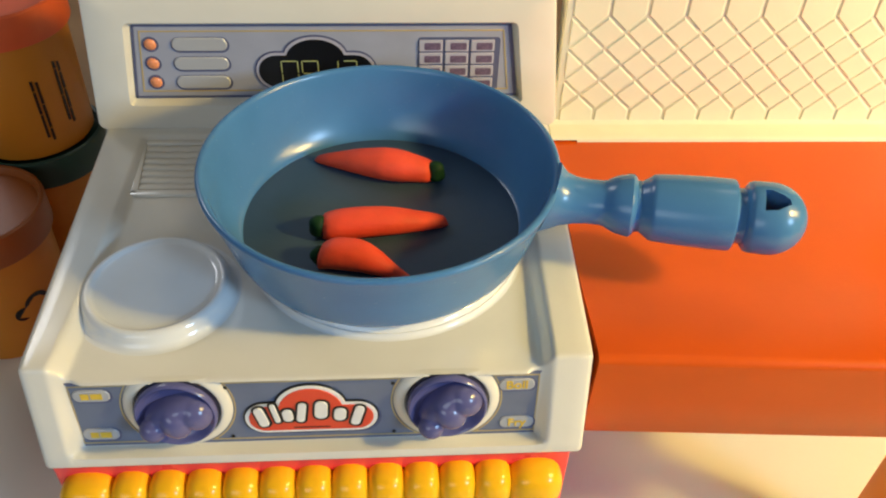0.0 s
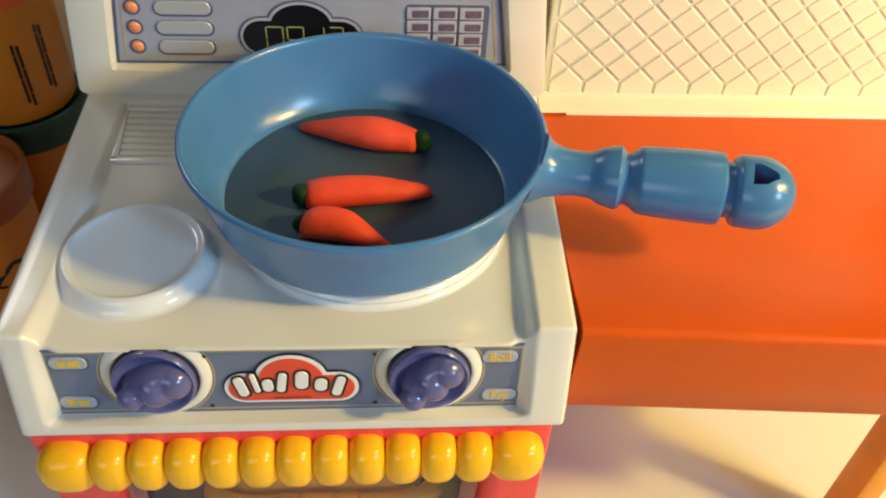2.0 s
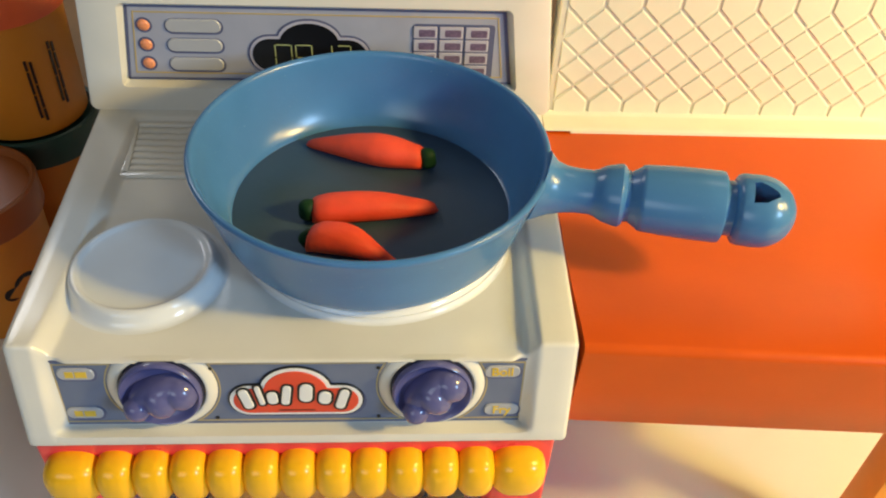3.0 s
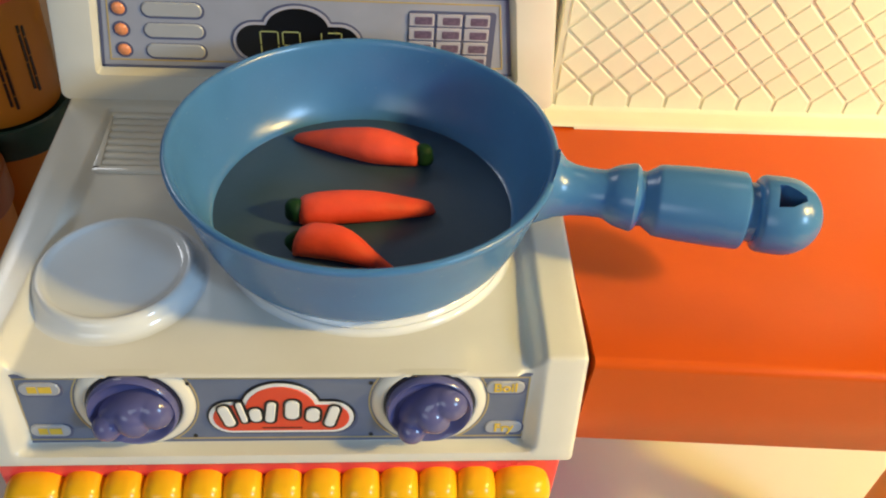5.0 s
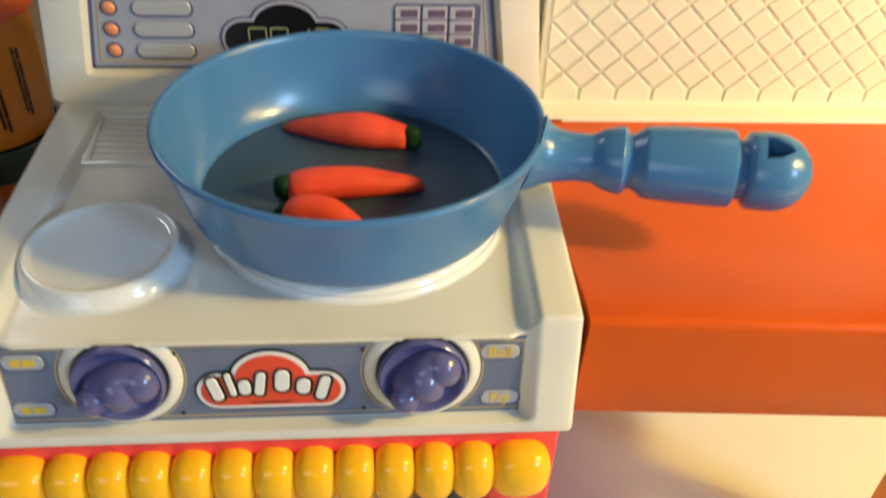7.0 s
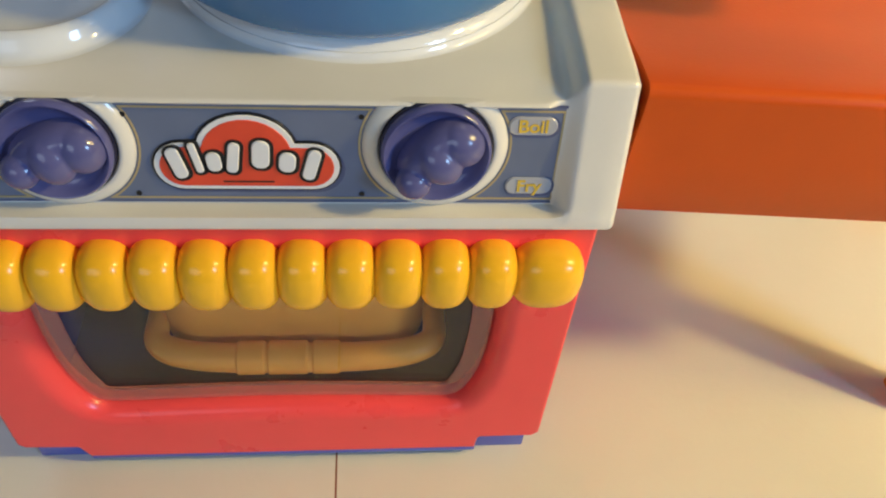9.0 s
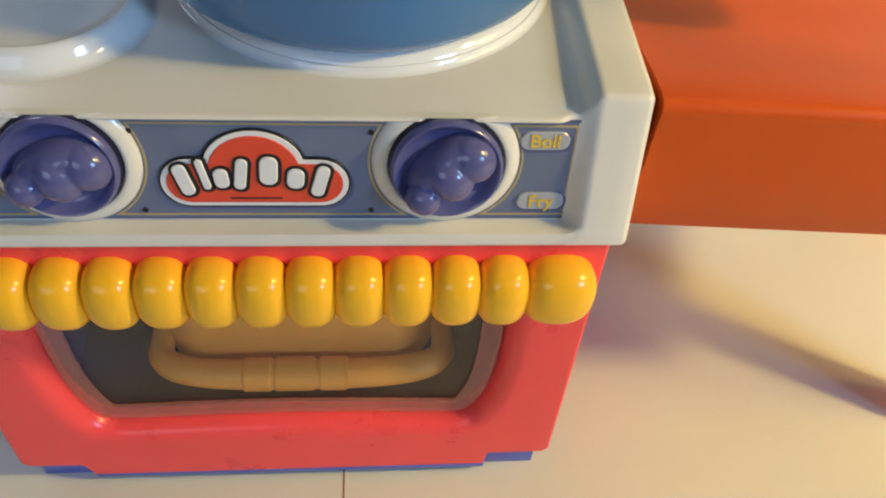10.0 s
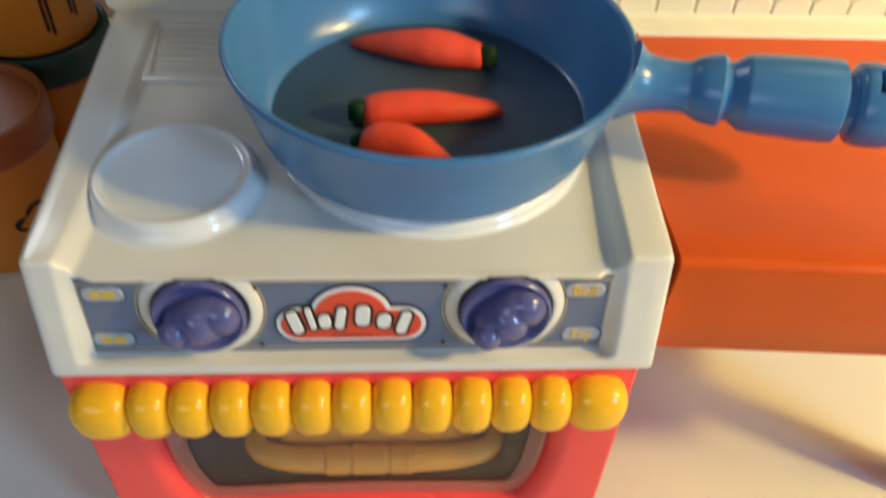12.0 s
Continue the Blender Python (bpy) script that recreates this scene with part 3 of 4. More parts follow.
def oven_shell():
    angles = sorted({round(math.atan2(z - 0.054, x), 5) for x, z in OUTER + window_outline()} | {round(2 * math.pi * k / 60 - math.pi, 5) for k in range(60)})
    outer = star(OUTER, angles)
    lip = [(star(window_outline(g), angles), y, 1) for g, y in ((0.0060, 0.0008), (0.0048, 0.0009), (0.0036, 0.0012), (0.0025, 0.0018), (0.0015, 0.0028), (0.0007, 0.0042), (0.0002, 0.0058), (0.0, 0.0086))]
    bm = bmesh.new()
    rings = []
    for pts, y, g in [(outer, 0.122, 1), (outer, 0.0020, 1), (outer, 0.0012, 0.997), (outer, 0.0008, 0.990), (outer, 0.0008, 0.984)] + lip:
        rings.append([bm.verts.new((p.x * g, y, 0.054 + (p.y - 0.054) * g)) for p in pts])
    n = len(angles)
    for a, b in zip(rings, rings[1:]):
        for k in range(n):
            bm.faces.new((a[k], a[(k + 1) % n], b[(k + 1) % n], b[k]))
    return bm


part("oven_body", oven_shell(), RED, stove, "coral red plastic oven front and sides", 40)
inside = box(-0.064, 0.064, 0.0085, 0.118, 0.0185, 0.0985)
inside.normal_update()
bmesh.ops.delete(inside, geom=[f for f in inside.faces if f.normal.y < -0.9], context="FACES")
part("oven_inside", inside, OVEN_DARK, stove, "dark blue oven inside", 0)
pane_pts = window_outline(-0.0003)
pane = part("oven_window", plate([(x, z) for x, z in pane_pts], -0.0004, 0.0004), PANE, stove, "clear plastic oven window", 0, Matrix.Translation((0, 0.0066, 0)) @ Matrix.Rotation(radians(90), 4, "X"))
edge_bm = bmesh.new()
ring_a, ring_b = window_outline(-0.0006), window_outline(-0.0058)
rows = [[edge_bm.verts.new((x, z, d)) for x, z in pts] for pts, d in ((ring_a, 0.0016), (ring_b, 0.0012), (ring_b, 0.0005))]
for a, b in zip(rows, rows[1:]):
    for k in range(len(a)):
        edge_bm.faces.new((a[k], a[(k + 1) % len(a)], b[(k + 1) % len(b)], b[k]))
part("window_edge", edge_bm, PANE_EDGE, pane, "cloudy edge of the clear window with a painted red reflection", 30)
for x0, x1 in ((-0.0722, -0.0568), (0.0544, 0.0694)):
    part("foot", box(x0, x1, 0.0044, 0.118, 0.0, 0.0116, 0.0006), BASE_BLUE, stove, "blue plastic foot", 40)
part("base", box(-0.0566, 0.0542, 0.0014, 0.118, 0.0030, 0.0056, 0.0006), BASE_BLUE, stove, "blue plastic base edge", 40)


# scalloped yellow awning above the window
def bead(w):
    bm = bmesh.new()
    bmesh.ops.create_uvsphere(bm, u_segments=24, v_segments=16, radius=1)
    for v in bm.verts:
        x, y, z = v.co
        e = 0.78
        v.co = Vector((math.copysign(abs(x) ** e, x) * w / 2 * 1.17, math.copysign(abs(y) ** 0.8, y) * 0.0066, math.copysign(abs(z) ** 0.80, z) * 0.0086))
    return finish("bead", bm, YELLOW, 180)


bead_mid, bead_end = bead(0.01024), bead(0.0141)
awning = part("awning", box(-0.0680, 0.0660, -0.0005, 0.0009, 0.0840, 0.0935), YELLOW, stove, "row of yellow plastic scallops", 0)
for k in range(11):
    shared("scallop", bead_mid, awning, Matrix.Translation((-0.0016 + (k - 5) * 0.01024, -0.0016, 0.0887)))
for s in (-1, 1):
    shared("scallop", bead_end, awning, Matrix.Translation((-0.0014 + s * 0.0634, -0.0016, 0.0887)))

# ---- splashback
LEAN = Matrix.Translation((0, 0.1215, 0.1302)) @ Matrix.Rotation(radians(90), 4, "X")


def splash():
    """The upright white back with a sunk, printed panel."""
    bm, rings = bmesh.new(), []

    def ring(x, y0, y1, z, r, flare):
        pts = rounded(0, (y0 + y1) / 2, 2 * x, y1 - y0, r, 5)
        return [bm.verts.new((px * (1 + flare * (1 - (py - y0) / (y1 - y0))), py, z)) for px, py in pts]

    rings.append(ring(0.0775, 0.0, 0.0535, -0.022, 0.003, 0.075))
    rings.append(ring(0.0775, 0.0, 0.0535, -0.0018, 0.003, 0.075))
    rings.append(ring(0.0770, 0.0005, 0.0530, -0.0005, 0.003, 0.075))
    rings.append(ring(0.0760, 0.0016, 0.0520, 0.0, 0.003, 0.075))
    rings.append(ring(0.0655, 0.0103, 0.0420, 0.0, 0.002, 0.065))
    rings.append(ring(0.0650, 0.0107, 0.0414, -0.0006, 0.0016, 0.065))
    rings.append(ring(0.0638, 0.0118, 0.0404, -0.0030, 0.001, 0.065))
    for a, b in zip(rings, rings[1:]):
        for k in range(len(a)):
            bm.faces.new((a[k], a[(k + 1) % len(a)], b[(k + 1) % len(b)], b[k]))
    bm.faces.new(rings[-1])
    bm.faces.new(list(reversed(rings[0])))
    return bm


splashback = part("splashback", splash(), WHITE, stove, "glossy white stove back with a sunk printed panel", 35, LEAN)


def tapered(bm):
    for v in bm.verts:
        v.co.x *= 1 + 0.055 * (0.0380 - v.co.y) / 0.026
    return bm


PZ = -0.0030


def back_plate(name, bm, mat, label=""):
    return part(name, bm, mat, splashback, label, 0)


def bv(z):
    return z - 0.1302


back_plate("back_sticker", plate([(-0.0678, 0.0120), (0.0678, 0.0120), (0.0638, 0.0402), (-0.0638, 0.0402)], PZ + 0.0001, PZ + 0.0003), STICKER_LIGHT, "grey printed control panel")
# dark strips painted as the shade on the walls of the sunk panel
back_plate("recess_shade", plate([(-0.0677, 0.0122), (-0.0669, 0.0122), (-0.0628, 0.0400), (-0.0636, 0.0400)], PZ + 0.0003, PZ + 0.0006), PRINT_AND_SHADE, "dark edge line")
back_plate("recess_shade", plate([(0.0665, 0.0122), (0.0676, 0.0122), (0.0636, 0.0400), (0.0625, 0.0400)], PZ + 0.0003, PZ + 0.0006), PRINT_AND_SHADE, "dark edge line")
back_plate("recess_shade", plate([(-0.0676, 0.0122), (0.0676, 0.0122), (0.0675, 0.0129), (-0.0675, 0.0129)], PZ + 0.0003, PZ + 0.0006), PRINT_AND_SHADE, "dark edge line")
back_plate("recess_shade", plate([(-0.0636, 0.0396), (0.0636, 0.0396), (0.0635, 0.0401), (-0.0635, 0.0401)], PZ + 0.0003, PZ + 0.0006), PRINT_AND_SHADE, "dark edge line")
back_plate("gold_line", tapered(frame_strip(-0.0617, 0.0613, 0.0146, 0.0380, 0.0005, PZ + 0.0003, PZ + 0.0005)), GOLD, "gold printed line")
led_mesh = finish("lamp_print", lathe([(0.0021, 0), (0.0020, 0.0004), (0.0012, 0.0009), (0, 0.0011)], 20), LED, 60)
led_rim = finish("lamp_rim", lathe([(0.0028, 0.0), (0.0028, 0.0002), (0, 0.0002)], 20), PRINT_AND_SHADE, 0)
bar_mesh = finish("blank_bar", plate(rounded(0, 0, 0.0186, 0.0050, 0.0024), 0, 0.0006, 0.0004), PILL, 40)
bar_rim = finish("bar_rim", plate(rounded(0.0002, -0.0003, 0.0196, 0.0058, 0.0028), 0, 0.0002), PRINT_AND_SHADE, 0)
for k in range(3):
    z = bv(0.1632 - 0.00725 * k)
    l = shared("indicator", led_mesh, splashback, Matrix.Translation((-0.0587 - 0.0004 * k, z, PZ + 0.0004)), "orange printed indicator lamp")
    shared("indicator_rim", led_rim, l, Matrix.Translation((0, 0, -0.0001)))
    b = shared("blank_bar", bar_mesh, splashback, Matrix.Translation((-0.0423 - 0.0004 * k, z, PZ + 0.0004)), "pale grey rounded bar")
    shared("bar_rim", bar_rim, b, Matrix.Translation((0, 0, -0.0001)))

dx = -0.0036
display_rim = part("display", plate(cloud(0.0214, bv(0.1450), bv(0.1605), bv(0.1665), 0.0112, 0.004), PZ + 0.0003, PZ + 0.0006), PRINT_AND_SHADE, splashback, "cloud-shaped black clock display", 0, Matrix.Translation((dx, 0, 0)))
part("display_border", plate(cloud(0.0208, bv(0.1456), bv(0.1599), bv(0.1659), 0.0108, 0.004), PZ + 0.0006, PZ + 0.0008), KEY, display_rim, "light printed border", 0)
part("display_face", plate(cloud(0.0198, bv(0.1466), bv(0.1590), bv(0.1650), 0.0101, 0.004), PZ + 0.0008, PZ + 0.0010), BLACK, display_rim, "black face", 0)


def digit(x, w, segs):
    h, t = 0.0050, 0.0004
    top = bv(0.1571)
    at = {"a": (x, x + w, top - t, top), "d": (x, x + w, top - 2 * h, top - 2 * h + t), "g": (x, x + w, top - h - t / 2, top - h + t / 2),
          "f": (x, x + t, top - h + 0.0003, top - 0.0003), "b": (x + w - t, x + w, top - h + 0.0003, top - 0.0003),
          "e": (x, x + t, top - 2 * h + 0.0003, top - h - 0.0003), "c": (x + w - t, x + w, top - 2 * h + 0.0003, top - h - 0.0003)}
    bms = []
    for s in segs:
        x0, x1, y0, y1 = at[s]
        if s in "adg":
            x0, x1 = x0 + 0.0005, x1 - 0.0005
        bms.append(box(x0, x1, y0, y1, PZ + 0.0010, PZ + 0.00115))
    part("digit", join(*bms), DIGIT, display_rim, "yellow-green printed digit", 0)


digit(-0.0157 - dx, 0.0060, "abcdef")
digit(-0.0086 - dx, 0.0059, "abcdfg")
digit(-0.0018 - dx, 0.0060, "bc")
digit(0.0056 - dx, 0.0051, "abc")

key_mesh = finish("key", plate(rounded(0, 0, 0.0082, 0.0043, 0.0004, 2), 0, 0.0006, 0.0003), KEY, 30)
key_face = finish("key_face", plate(rounded(0.0006, -0.0001, 0.0056, 0.0026, 0.0004, 2), 0, 0.00012), KEY_FACE, 0)
back_plate("keypad_shadow", plate(rounded(0.0461, bv(0.1523), 0.0284, 0.0262, 0.0012), PZ + 0.0003, PZ + 0.0005), PRINT_AND_SHADE, "dark printed keypad edge")
for r in range(5):
    for c in range(3):
        k = shared("key", key_mesh, splashback, Matrix.Translation((0.0362 + 0.0090 * c, bv(0.1624 - 0.0049 * r), PZ + 0.0005)), "small silver printed key")
        shared("key_face", key_face, k, Matrix.Translation((0, 0, 0.0006)))

# ---------------------------------------------------------------- yellow basket in the oven
mould = thing("toy_basket", "yellow ochre plastic toy basket inside the oven", "toy", at=(0.0025, 0.0, 0.0187))
bm = join(plate(rounded(0, 0.0400, 0.0600, 0.0240, 0.010, 8), 0.0, 0.014), plate(rounded(-0.0006, 0.0386, 0.0736, 0.0400, 0.013, 8), 0.013, 0.045, 0.004))
part("basket_body", bm, OCHRE, mould, "", 40)
arc = []
for i in range(61):
    q = -1.35 + 2.7 * i / 60
    e = min(1.0, abs(q))
    arc.append((0.0004 + math.copysign(math.sin(e * math.pi / 2), q) * 0.0385, 0.0124 + 0.0090 * e ** 3 + 0.034 * max(0, abs(q) - 0.95), 0.0180))
part("basket_handle", sweep(arc, [0.0041 - 0.0008 * min(1, abs(-1.35 + 2.7 * i / 60)) ** 3 for i in range(61)], 16), OCHRE, mould, "curved ochre handle", 60)
for x, w in ((-0.0115, 0.0078), (-0.0016, 0.0110), (0.0087, 0.0078)):
    part("handle_band", sweep([(x - w / 2, 0.0126, 0.0180), (x - w / 2 + 0.0006, 0.0126, 0.0180), (x + w / 2 - 0.0006, 0.0126, 0.0180), (x + w / 2, 0.0126, 0.0180)], [0.0041, 0.0047, 0.0047, 0.0041], 16), OCHRE, mould, "raised band of the handle", 40)

# ---------------------------------------------------------------- frying pan
PX, PY, PZ0 = 0.0188, 0.0616, HOB + 0.0036
pan = thing("toy_frying_pan", "blue plastic toy frying pan on the large burner", "frying pan", at=(PX, PY, PZ0))
prof = [(0, 0.0), (0.0325, 0.0), (0.0378, 0.0002), (0.0408, 0.0008), (0.0425, 0.0017), (0.0438, 0.0029), (0.0449, 0.0045), (0.0460, 0.0072), (0.0472, 0.0110), (0.0483, 0.0150), (0.0495, 0.0190), (0.0507, 0.0228), (0.0516, 0.0254),
        (0.0522, 0.0267), (0.0524, 0.0276), (0.0521, 0.0283), (0.0513, 0.0286), (0.0506, 0.0283), (0.0501, 0.0274), (0.0496, 0.0252), (0.0490, 0.0218), (0.0482, 0.0176), (0.0474, 0.0144), (0.0465, 0.0117), (0.0455, 0.0093), (0.0445, 0.0074), (0.0436, 0.0061), (0.0428, 0.0052), (0.0420, 0.0047), (0.0410, 0.0044), (0, 0.0044)]
for _ in range(3):      # ease the corners of the profile
    prof = [prof[0]] + [(a[0] * u + b[0] * (1 - u), a[1] * u + b[1] * (1 - u)) for a, b in zip(prof, prof[1:]) for u in (0.75, 0.25)] + [prof[-1]]
part("bowl", lathe(prof, 128), BLUE, pan, "round blue pan bowl with a rolled lip", 35)
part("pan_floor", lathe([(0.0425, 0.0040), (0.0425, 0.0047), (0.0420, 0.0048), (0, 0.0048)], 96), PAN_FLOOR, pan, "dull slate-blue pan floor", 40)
HANDLE = Matrix.Rotation(radians(-14.0), 4, "Z") @ Matrix.Translation((0.0007, 0.0003, 0.0187)) @ Matrix.Rotation(radians(-3.0), 4, "Y") @ Matrix.Rotation(radians(90), 4, "Y")


def turned(pairs, n=40, flat=1.0):
    bm = lathe(pairs, n)
    for v in bm.verts:
        v.co.x *= flat
    return bm


neck = [(0, 0.0488), (0.0104, 0.0488), (0.0094, 0.0505), (0.0078, 0.0530), (0.0068, 0.0565), (0.0064, 0.0600), (0.0064, 0.0640), (0.0067, 0.0652), (0.0074, 0.0664), (0.0080, 0.0676), (0.0084, 0.0690), (0.0089, 0.0712), (0.0090, 0.0722), (0.0083, 0.0731), (0.0074, 0.0736), (0.0072, 0.0748),
        (0.0077, 0.0756), (0.0081, 0.0762), (0.0086, 0.0770), (0.0093, 0.0778), (0.0095, 0.0790), (0.0099, 0.0850), (0.0101, 0.0930), (0.0101, 0.0988), (0.0099, 0.0997), (0.0094, 0.1001), (0.0080, 0.1003), (0.0077, 0.1012), (0.0077, 0.1028), (0, 0.1028)]
neck_bm = turned(neck)
for v in neck_bm.verts:
    if v.co.z < 0.0560:      # the root follows the slope of the bowl
        v.co.z += -0.32 * v.co.x * (0.0560 - v.co.z) / 0.0074
part("handle", neck_bm, BLUE, pan, "turned blue handle with grooves", 32, HANDLE)
ball = [(0, 0.1026), (0.0077, 0.1026), (0.0088, 0.1030), (0.0096, 0.1036), (0.0100, 0.1046), (0.0101, 0.1080)]
ball += [(0.0101 * math.cos(radians(a)), 0.1095 + 0.0101 * math.sin(radians(a))) for a in range(0, 90, 9)] + [(0, 0.1196)]
tip = new("tip_tmp", finish("tip_tmp", turned(ball), BLUE, 32))
cut_pts = [(-0.0033, -0.0031), (0.0002, -0.0027), (0.0036, -0.0004), (0.0032, 0.0010), (-0.0014, 0.0035), (-0.0031, 0.0033)]
cutter = new("cut_tmp", finish("cut_tmp", plate(cut_pts, -0.02, 0.02), BLUE, 0))
cutter.matrix_basis = Matrix.Translation((0, -0.0004, 0.1098)) @ Matrix.Rotation(radians(-90), 4, "Y") @ Matrix.Rotation(radians(20), 4, "X")
mod = tip.modifiers.new("hole", "BOOLEAN")
mod.operation, mod.object, mod.solver = "DIFFERENCE", cutter, "EXACT"
bpy.context.view_layer.update()
tip_mesh = bpy.data.meshes.new_from_object(tip.evaluated_get(bpy.context.evaluated_depsgraph_get()))
bpy.data.objects.remove(tip)
bpy.data.objects.remove(cutter)
tip_mesh.set_sharp_from_angle(angle=radians(38))
shared("handle_end", tip_mesh, pan, HANDLE, "rounded handle end with a hanging hole")


# ---------------------------------------------------------------- dough peppers
def pepper(name, label, stem, tip, fat, seed, radii, lean, stem_size):
    """A hand-rolled pepper lying in the pan: orange-red body, dark green stem. radii run from the stem to the tip."""
    rng = random.Random(seed)
    a, b = Vector(stem), Vector(tip)
    length = (b - a).length
    ob = thing(name, label, "play dough pepper", "dough peppers in the pan")
    ang = math.atan2((b - a).y, (b - a).x)
    ob.matrix_basis = Matrix.Translation((a.x, a.y, a.z)) @ Matrix.Rotation(ang, 4, "Z")
    n, m = 40, 28
    bm, rings = bmesh.new(), []
    x0 = length * 0.09
    ph = [rng.uniform(0, 6.28) for _ in range(4)]
    for i in range(n + 1):
        f = i / n
        g = f * (len(radii) - 1)
        k = min(int(g), len(radii) - 2)
        u = g - k
        p0, p1, p2, p3 = (radii[min(len(radii) - 1, max(0, k + o))] for o in (-1, 0, 1, 2))
        r = fat * 0.5 * (2 * p1 + (p2 - p0) * u + (2 * p0 - 5 * p1 + 4 * p2 - p3) * u * u + (3 * p1 - p0 - 3 * p2 + p3) * u ** 3)
        if f < 0.04:
            r *= 0.80 + 0.20 * math.sqrt(f / 0.04)
        if f > 0.94:
            r *= max(0.05, math.sqrt(max(0, 1 - ((f - 0.94) / 0.06) ** 2)))
        x = x0 + (length - x0) * f
        cy = lean * (fat - r)
        ring = []
        for q in range(m):
            t = 2 * math.pi * q / m
            p = Vector((x * 90, math.cos(t) * 1.1 + ph[0], math.sin(t) * 1.1 + ph[1]))
            rr = r * (1 + 0.05 * noise.noise(p * 0.6) + 0.010 * noise.noise(p * 2.1) + 0.02 * math.sin(2 * t + ph[2]))
            ring.append(bm.verts.new((x, cy + rr * math.cos(t), max(0.0, r * 0.92 + rr * 0.95 * math.sin(t)))))
        rings.append(ring)
    for p, q in zip(rings, rings[1:]):
        for k in range(m):
            bm.faces.new((p[k], p[(k + 1) % m], q[(k + 1) % m], q[k]))
    bm.faces.new(rings[0])
    bm.faces.new(list(reversed(rings[-1])))
    part("pepper_body", bm, DOUGH, ob, "orange-red dough body", 70)
    cap = bmesh.new()
    bmesh.ops.create_uvsphere(cap, u_segments=20, v_segments=12, radius=1)
    rs = fat * radii[0] * stem_size
    for v in cap.verts:
        d = 1 + 0.10 * math.sin(4 * v.co.y + ph[0]) + 0.08 * math.sin(5 * v.co.z + ph[3])
        v.co = Vector((v.co.x * length * 0.066 * d + x0 * 0.74, lean * fat * (1 - radii[0]) + v.co.y * rs * d, max(0.0002, v.co.z * rs * d + fat * radii[0] * 0.95)))
    part("stem", cap, DOUGH_GREEN, ob, "dark green dough stem", 70)
    return ob


FLOOR = PZ0 + 0.0048
pepper("dough_pepper", "long orange-red dough pepper with a green stem end", (0.0388, 0.0784, FLOOR), (-0.0044, 0.0892, FLOOR), 0.0054, 3, (0.70, 0.84, 0.98, 1.0, 0.90, 0.76, 0.58, 0.40, 0.20), -0.6, 0.92)
pepper("dough_pepper", "straight orange-red dough pepper touching a shorter one", (-0.0026, 0.0533, FLOOR), (0.0392, 0.0570, FLOOR), 0.0047, 8, (0.84, 0.96, 1.0, 1.0, 0.96, 0.86, 0.70, 0.54, 0.36), 0.25, 0.86)
pepper("dough_pepper", "short pointed orange-red dough pepper", (-0.0012, 0.0426, FLOOR), (0.0288, 0.0360, FLOOR), 0.0049, 12, (0.80, 0.96, 1.0, 1.0, 0.92, 0.74, 0.52, 0.31, 0.14), -0.75, 0.72)

# ---------------------------------------------------------------- orange counter
CZ, BZ = 0.1328, 0.1245                     # height of the worktop in front and at its back
DEEP = 0.1245
counter = thing("toy_counter", "orange plastic toy kitchen counter with a cream tiled back", "toy counter", at=(0.0790, 0.0068, 0), rz=-0.9)
LEN, BACK_LEN = 0.150, 0.158
END = 0.1228                                # where the front corner ends, above the leg


def on_top(x, y, z):
    """The front edge runs slightly aslant, and the top falls a little towards the back, most of it near the front."""
    fall = 0.6 * smoothstep(0.0, 0.045, y) + 0.4 * y / 0.1126
    return Vector((x, y - 0.05 * x * max(0.0, 1 - max(0.0, y) / 0.05), z - (CZ - BZ) * fall))


def flank(y):
    return -0.0022 + 0.032 * y


def worktop():
    cross = [(DEEP, CZ - 0.0030)] + [(y, CZ) for y in (DEEP, 0.080, 0.060, 0.052, 0.045, 0.038, 0.032, 0.026, 0.020, 0.015, 0.010, 0.0060)]
    cross += [(0.0026 - 0.0026 * math.sin(radians(a)), CZ - 0.0026 + 0.0026 * math.cos(radians(a))) for a in range(0, 91, 10)]
    cross += [(0.0008, CZ - 0.0180), (0.0014, CZ - 0.0338), (0.0017, CZ - 0.0342), (0.0036, CZ - 0.0342), (0.0040, CZ - 0.0338), (0.0032, CZ - 0.0060), (0.0060, CZ - 0.0030), (0.050, CZ - 0.0030)]
    bm, rows = bmesh.new(), []
    n, m = len(cross), 24
    for k in range(m + 1):
        f = k / m
        rows.append([bm.verts.new(on_top(flank(y) + f * (END + (LEN - END) * y / 0.116 - flank(y)), y, z)) for y, z in cross])
    for a, b in zip(rows, rows[1:]):
        for k in range(n):
            bm.faces.new((a[k], a[(k + 1) % n], b[(k + 1) % n], b[k]))
    bm.faces.new(rows[0])
    bm.faces.new(rows[-1][::-1])
    left = plate([(flank(0.003), 0.0030), (flank(0.003) + 0.0030, 0.0030), (flank(DEEP) + 0.0030, DEEP), (flank(DEEP), DEEP)], CZ - 0.0342, CZ - 0.0032)
    right = plate([(END - 0.0030, 0.0030), (END + 0.0006, 0.0030), (LEN + 0.0008, DEEP), (LEN - 0.0030, DEEP)], CZ - 0.0342, CZ - 0.0032)
    for side in (left, right):
        for v in side.verts:
            v.co = on_top(*v.co)
    return join(bm, left, right)


part("worktop", worktop(), ORANGE, counter, "smooth orange plastic worktop", 50)
part("leg", box(0.1155, 0.1245, 0.0076, 0.0205, 0.0, CZ - 0.0342, 0.001), material("light_orange_plastic", (0.88, 0.30, 0.02), 0.4, vary=0.06), counter, "light orange counter leg", 40)
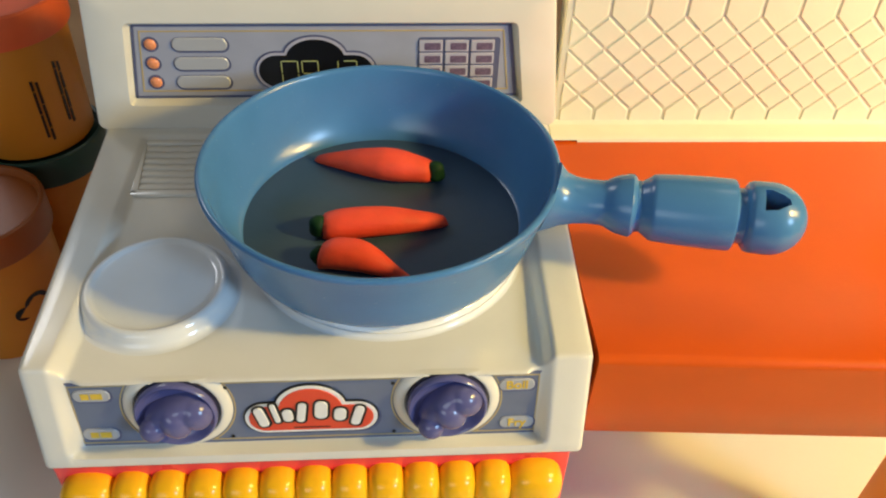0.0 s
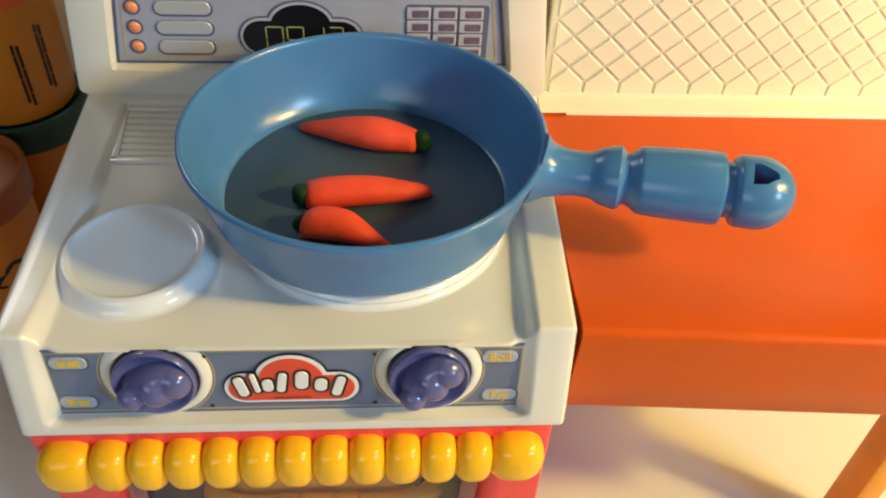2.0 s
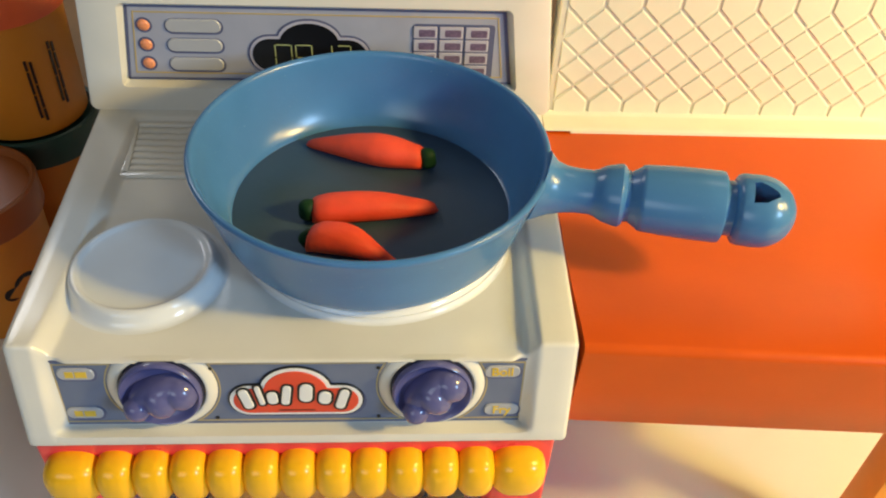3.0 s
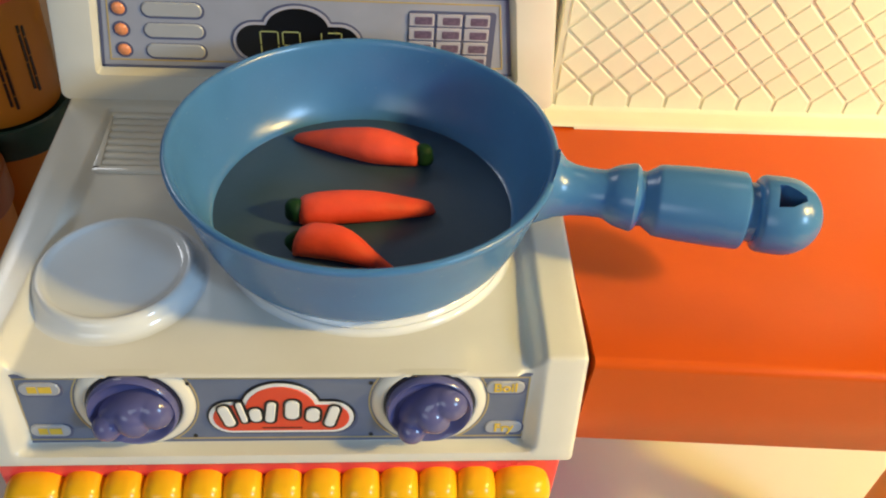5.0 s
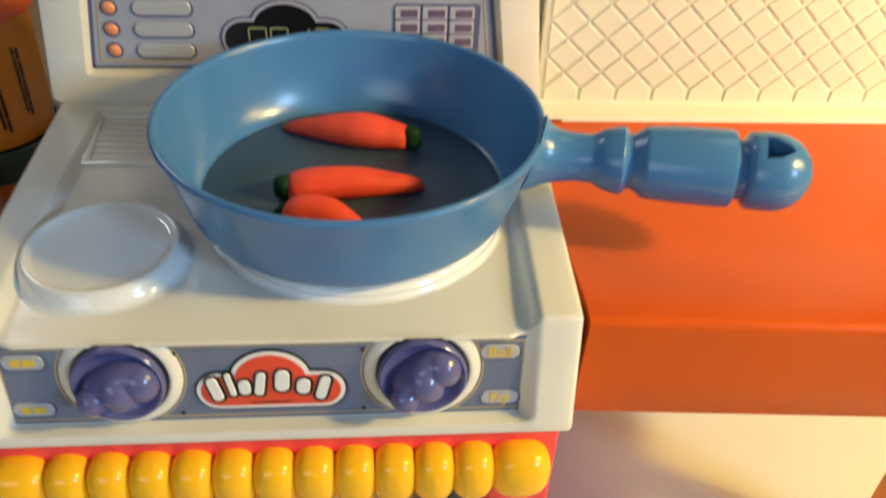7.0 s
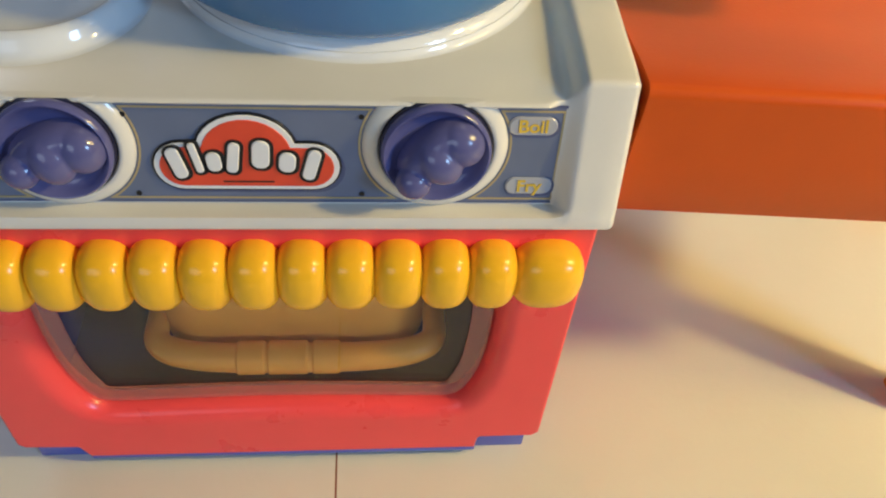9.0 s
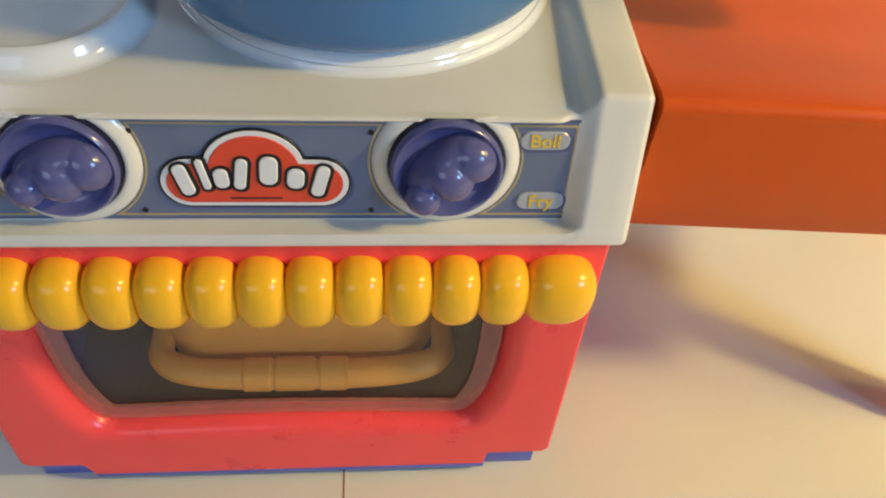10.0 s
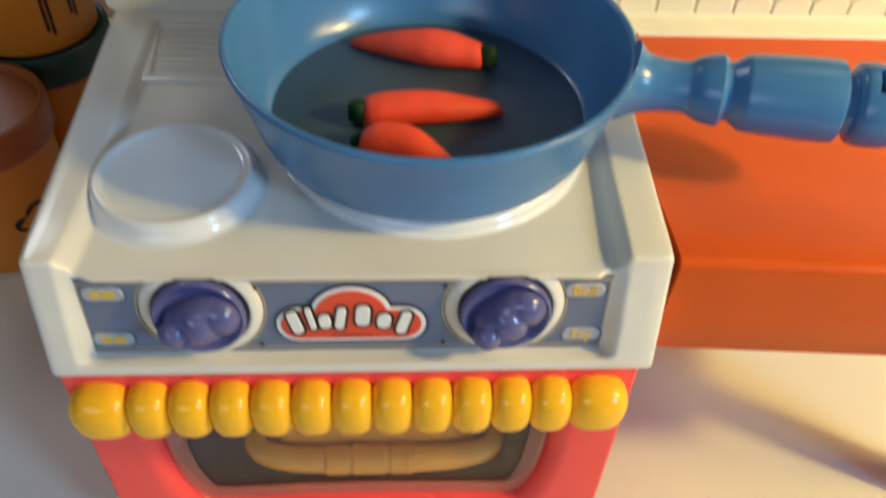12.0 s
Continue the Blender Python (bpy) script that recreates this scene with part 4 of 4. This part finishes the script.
part("leg", box(LEN - 0.022, LEN - 0.002, 0.1000, 0.1120, 0.0, BZ - 0.0342, 0.001), ORANGE, counter, "orange counter leg", 40)
part("leg", box(0.004, 0.016, 0.1000, 0.1120, 0.0, BZ - 0.0342, 0.001), ORANGE, counter, "orange counter leg", 40)

# the tiled cream back: a panel with a ledge below, and raised tiles between narrow grooves
TB = Matrix.Translation((0.0078, 0.1230, BZ)) @ Matrix.Rotation(radians(90), 4, "X")
wall = part("tiled_back", box(-0.0054, BACK_LEN - 0.01, -0.0030, 0.085, -0.010, 0.0, 0.0006), PANEL_WHITE, counter, "cream plastic back with a raised diamond tile pattern", 40, TB)


def ledge_piece(x0, x1, low):
    """A ledge that flares out from the foot of the tiled back."""
    cross = [(0.0, low), (0.0102, low), (0.0102, 0.0012), (0.0099, 0.0015), (0.0092, 0.0017), (0.0067, 0.0020), (0.0042, 0.0021), (0.0022, 0.0023), (0.0011, 0.0026), (0.0006, 0.0034), (0.0, 0.0036)]
    bm = bmesh.new()
    ends = [[bm.verts.new((x, y, z)) for z, y in cross] for x in (x0, x1)]
    n = len(cross)
    for k in range(n):
        bm.faces.new((ends[0][k], ends[0][(k + 1) % n], ends[1][(k + 1) % n], ends[1][k]))
    bm.faces.new(ends[0])
    bm.faces.new(ends[1][::-1])
    return bm


part("ledge", join(ledge_piece(-0.0068, 0.0030, 0.0009), ledge_piece(0.0030, BACK_LEN - 0.01, -0.0008)), PANEL_WHITE, wall, "smooth cream ledge", 50)
TW, NODE, TOPN = 0.01337, 0.0083, 0.0461     # tile spacing, height of the lowest and highest crossings
TH = (TOPN - NODE) / 6
GAP = 0.00050


def shrink(poly):
    out, n = [], len(poly)
    pts = [Vector(p) for p in poly]
    for i, p in enumerate(pts):
        a, b = (p - pts[i - 1]).normalized(), (pts[(i + 1) % n] - p).normalized()
        na, nb = Vector((-a.y, a.x)), Vector((-b.y, b.x))
        k = (na + nb)
        out.append(p + k * (GAP / max(0.3, 1 + na.dot(nb))))
    return [(q.x, q.y) for q in out]


def tile_mesh(poly):
    return finish("tile", plate(shrink(poly), 0.0, 0.00066, 0.0005), PANEL_WHITE, 20)


diamond = tile_mesh([(0, -TH), (TW / 2, 0), (0, TH), (-TW / 2, 0)])
lower_tile = tile_mesh([(-TW / 2, 0.0026), (TW / 2, 0.0026), (TW / 2, NODE), (0, NODE + TH), (-TW / 2, NODE)])
upper_tile = tile_mesh([(0, TOPN - TH), (TW / 2, TOPN), (TW / 2, 0.0800), (-TW / 2, 0.0800), (-TW / 2, TOPN)])
half_diamond = tile_mesh([(0, -TH), (TW / 2, 0), (0, TH)])
X0 = -0.0036
for c in range(int((BACK_LEN - 0.012) / TW)):
    shared("tile", lower_tile, wall, Matrix.Translation((X0 + TW * (c + 0.5), 0, 0)))
    shared("tile", upper_tile, wall, Matrix.Translation((X0 + TW * (c + 0.5), 0, 0)))
    for r in range(1, 6):
        at = Matrix.Translation((X0 + TW * (c + (0.0 if r % 2 else 0.5)), NODE + TH * r, 0))
        shared("tile", half_diamond if r % 2 and c == 0 else diamond, wall, at)


# ---------------------------------------------------------------- dough tubs
def tub(name, label, x, y, z, lid_mat, text_at=None, badge_at=None):
    ob = thing(name, label, "dough tub", "tubs beside the stove", at=(x, y, z))
    part("tub_body", lathe([(0, 0), (0.0262, 0), (0.0268, 0.0008), (0.0280, 0.056), (0.0282, 0.0585), (0.0274, 0.0590), (0, 0.0590)], 64), CAN_BODY, ob, "yellow-orange plastic tub", 40)
    part("lid", lathe([(0.0284, 0.0560), (0.0303, 0.0560), (0.0306, 0.0568), (0.0306, 0.0690), (0.0302, 0.0704), (0.0292, 0.0710), (0.0282, 0.0706), (0.0276, 0.0694), (0.0273, 0.0672), (0, 0.0668)], 64), lid_mat, ob, "rimmed plastic lid", 40)
    if text_at is not None:
        for k in range(4):
            a = text_at + (0.0, 0.08, 0.44, 0.52)[k]
            lo, hi = ((0.010, 0.039), (0.008, 0.038), (0.014, 0.044), (0.012, 0.043))[k]
            z0 = lo
            rng = random.Random(k)
            while z0 < hi:
                z1 = min(hi, z0 + rng.uniform(0.005, 0.013))
                q = 0.02682 + (0.0280 - 0.0268) * (z0 + z1) / 2 / 0.056
                b = box(-0.0006, 0.0006, q - 0.0004, q + 0.00035, z0, z1)
                bmesh.ops.rotate(b, matrix=Matrix.Rotation(a, 3, "Z"), verts=b.verts)
                part("printed_bar", b, PRINT, ob, "black unreadable printing", 0)
                z0 = z1 + 0.0007
    if badge_at is not None:
        b = plate(cloud(0.011, -0.006, 0.001, 0.006, 0.006, 0.003), 0.0, 0.0003)
        for v in b.verts:
            a = v.co.x / 0.0275
            r = 0.02745 + v.co.z
            v.co = Vector((-r * math.sin(a), r * math.cos(a), v.co.y + 0.028))
        bmesh.ops.rotate(b, matrix=Matrix.Rotation(badge_at, 3, "Z"), verts=b.verts)
        part("badge", b, BLACK, ob, "dark printed badge", 0)
    return ob


tub("dough_tub", "yellow dough tub with an orange lid on the paper", -0.1610, 0.1540, 0, LID_BROWN, None, radians(-128))
tub("dough_tub", "yellow dough tub with a dark green lid under another", -0.1500, 0.2130, 0, LID_GREEN, None, radians(-128))
tub("dough_tub", "orange dough tub with a red lid stacked on a tub", -0.1500, 0.2125, 0.0712, LID_RED, radians(215))
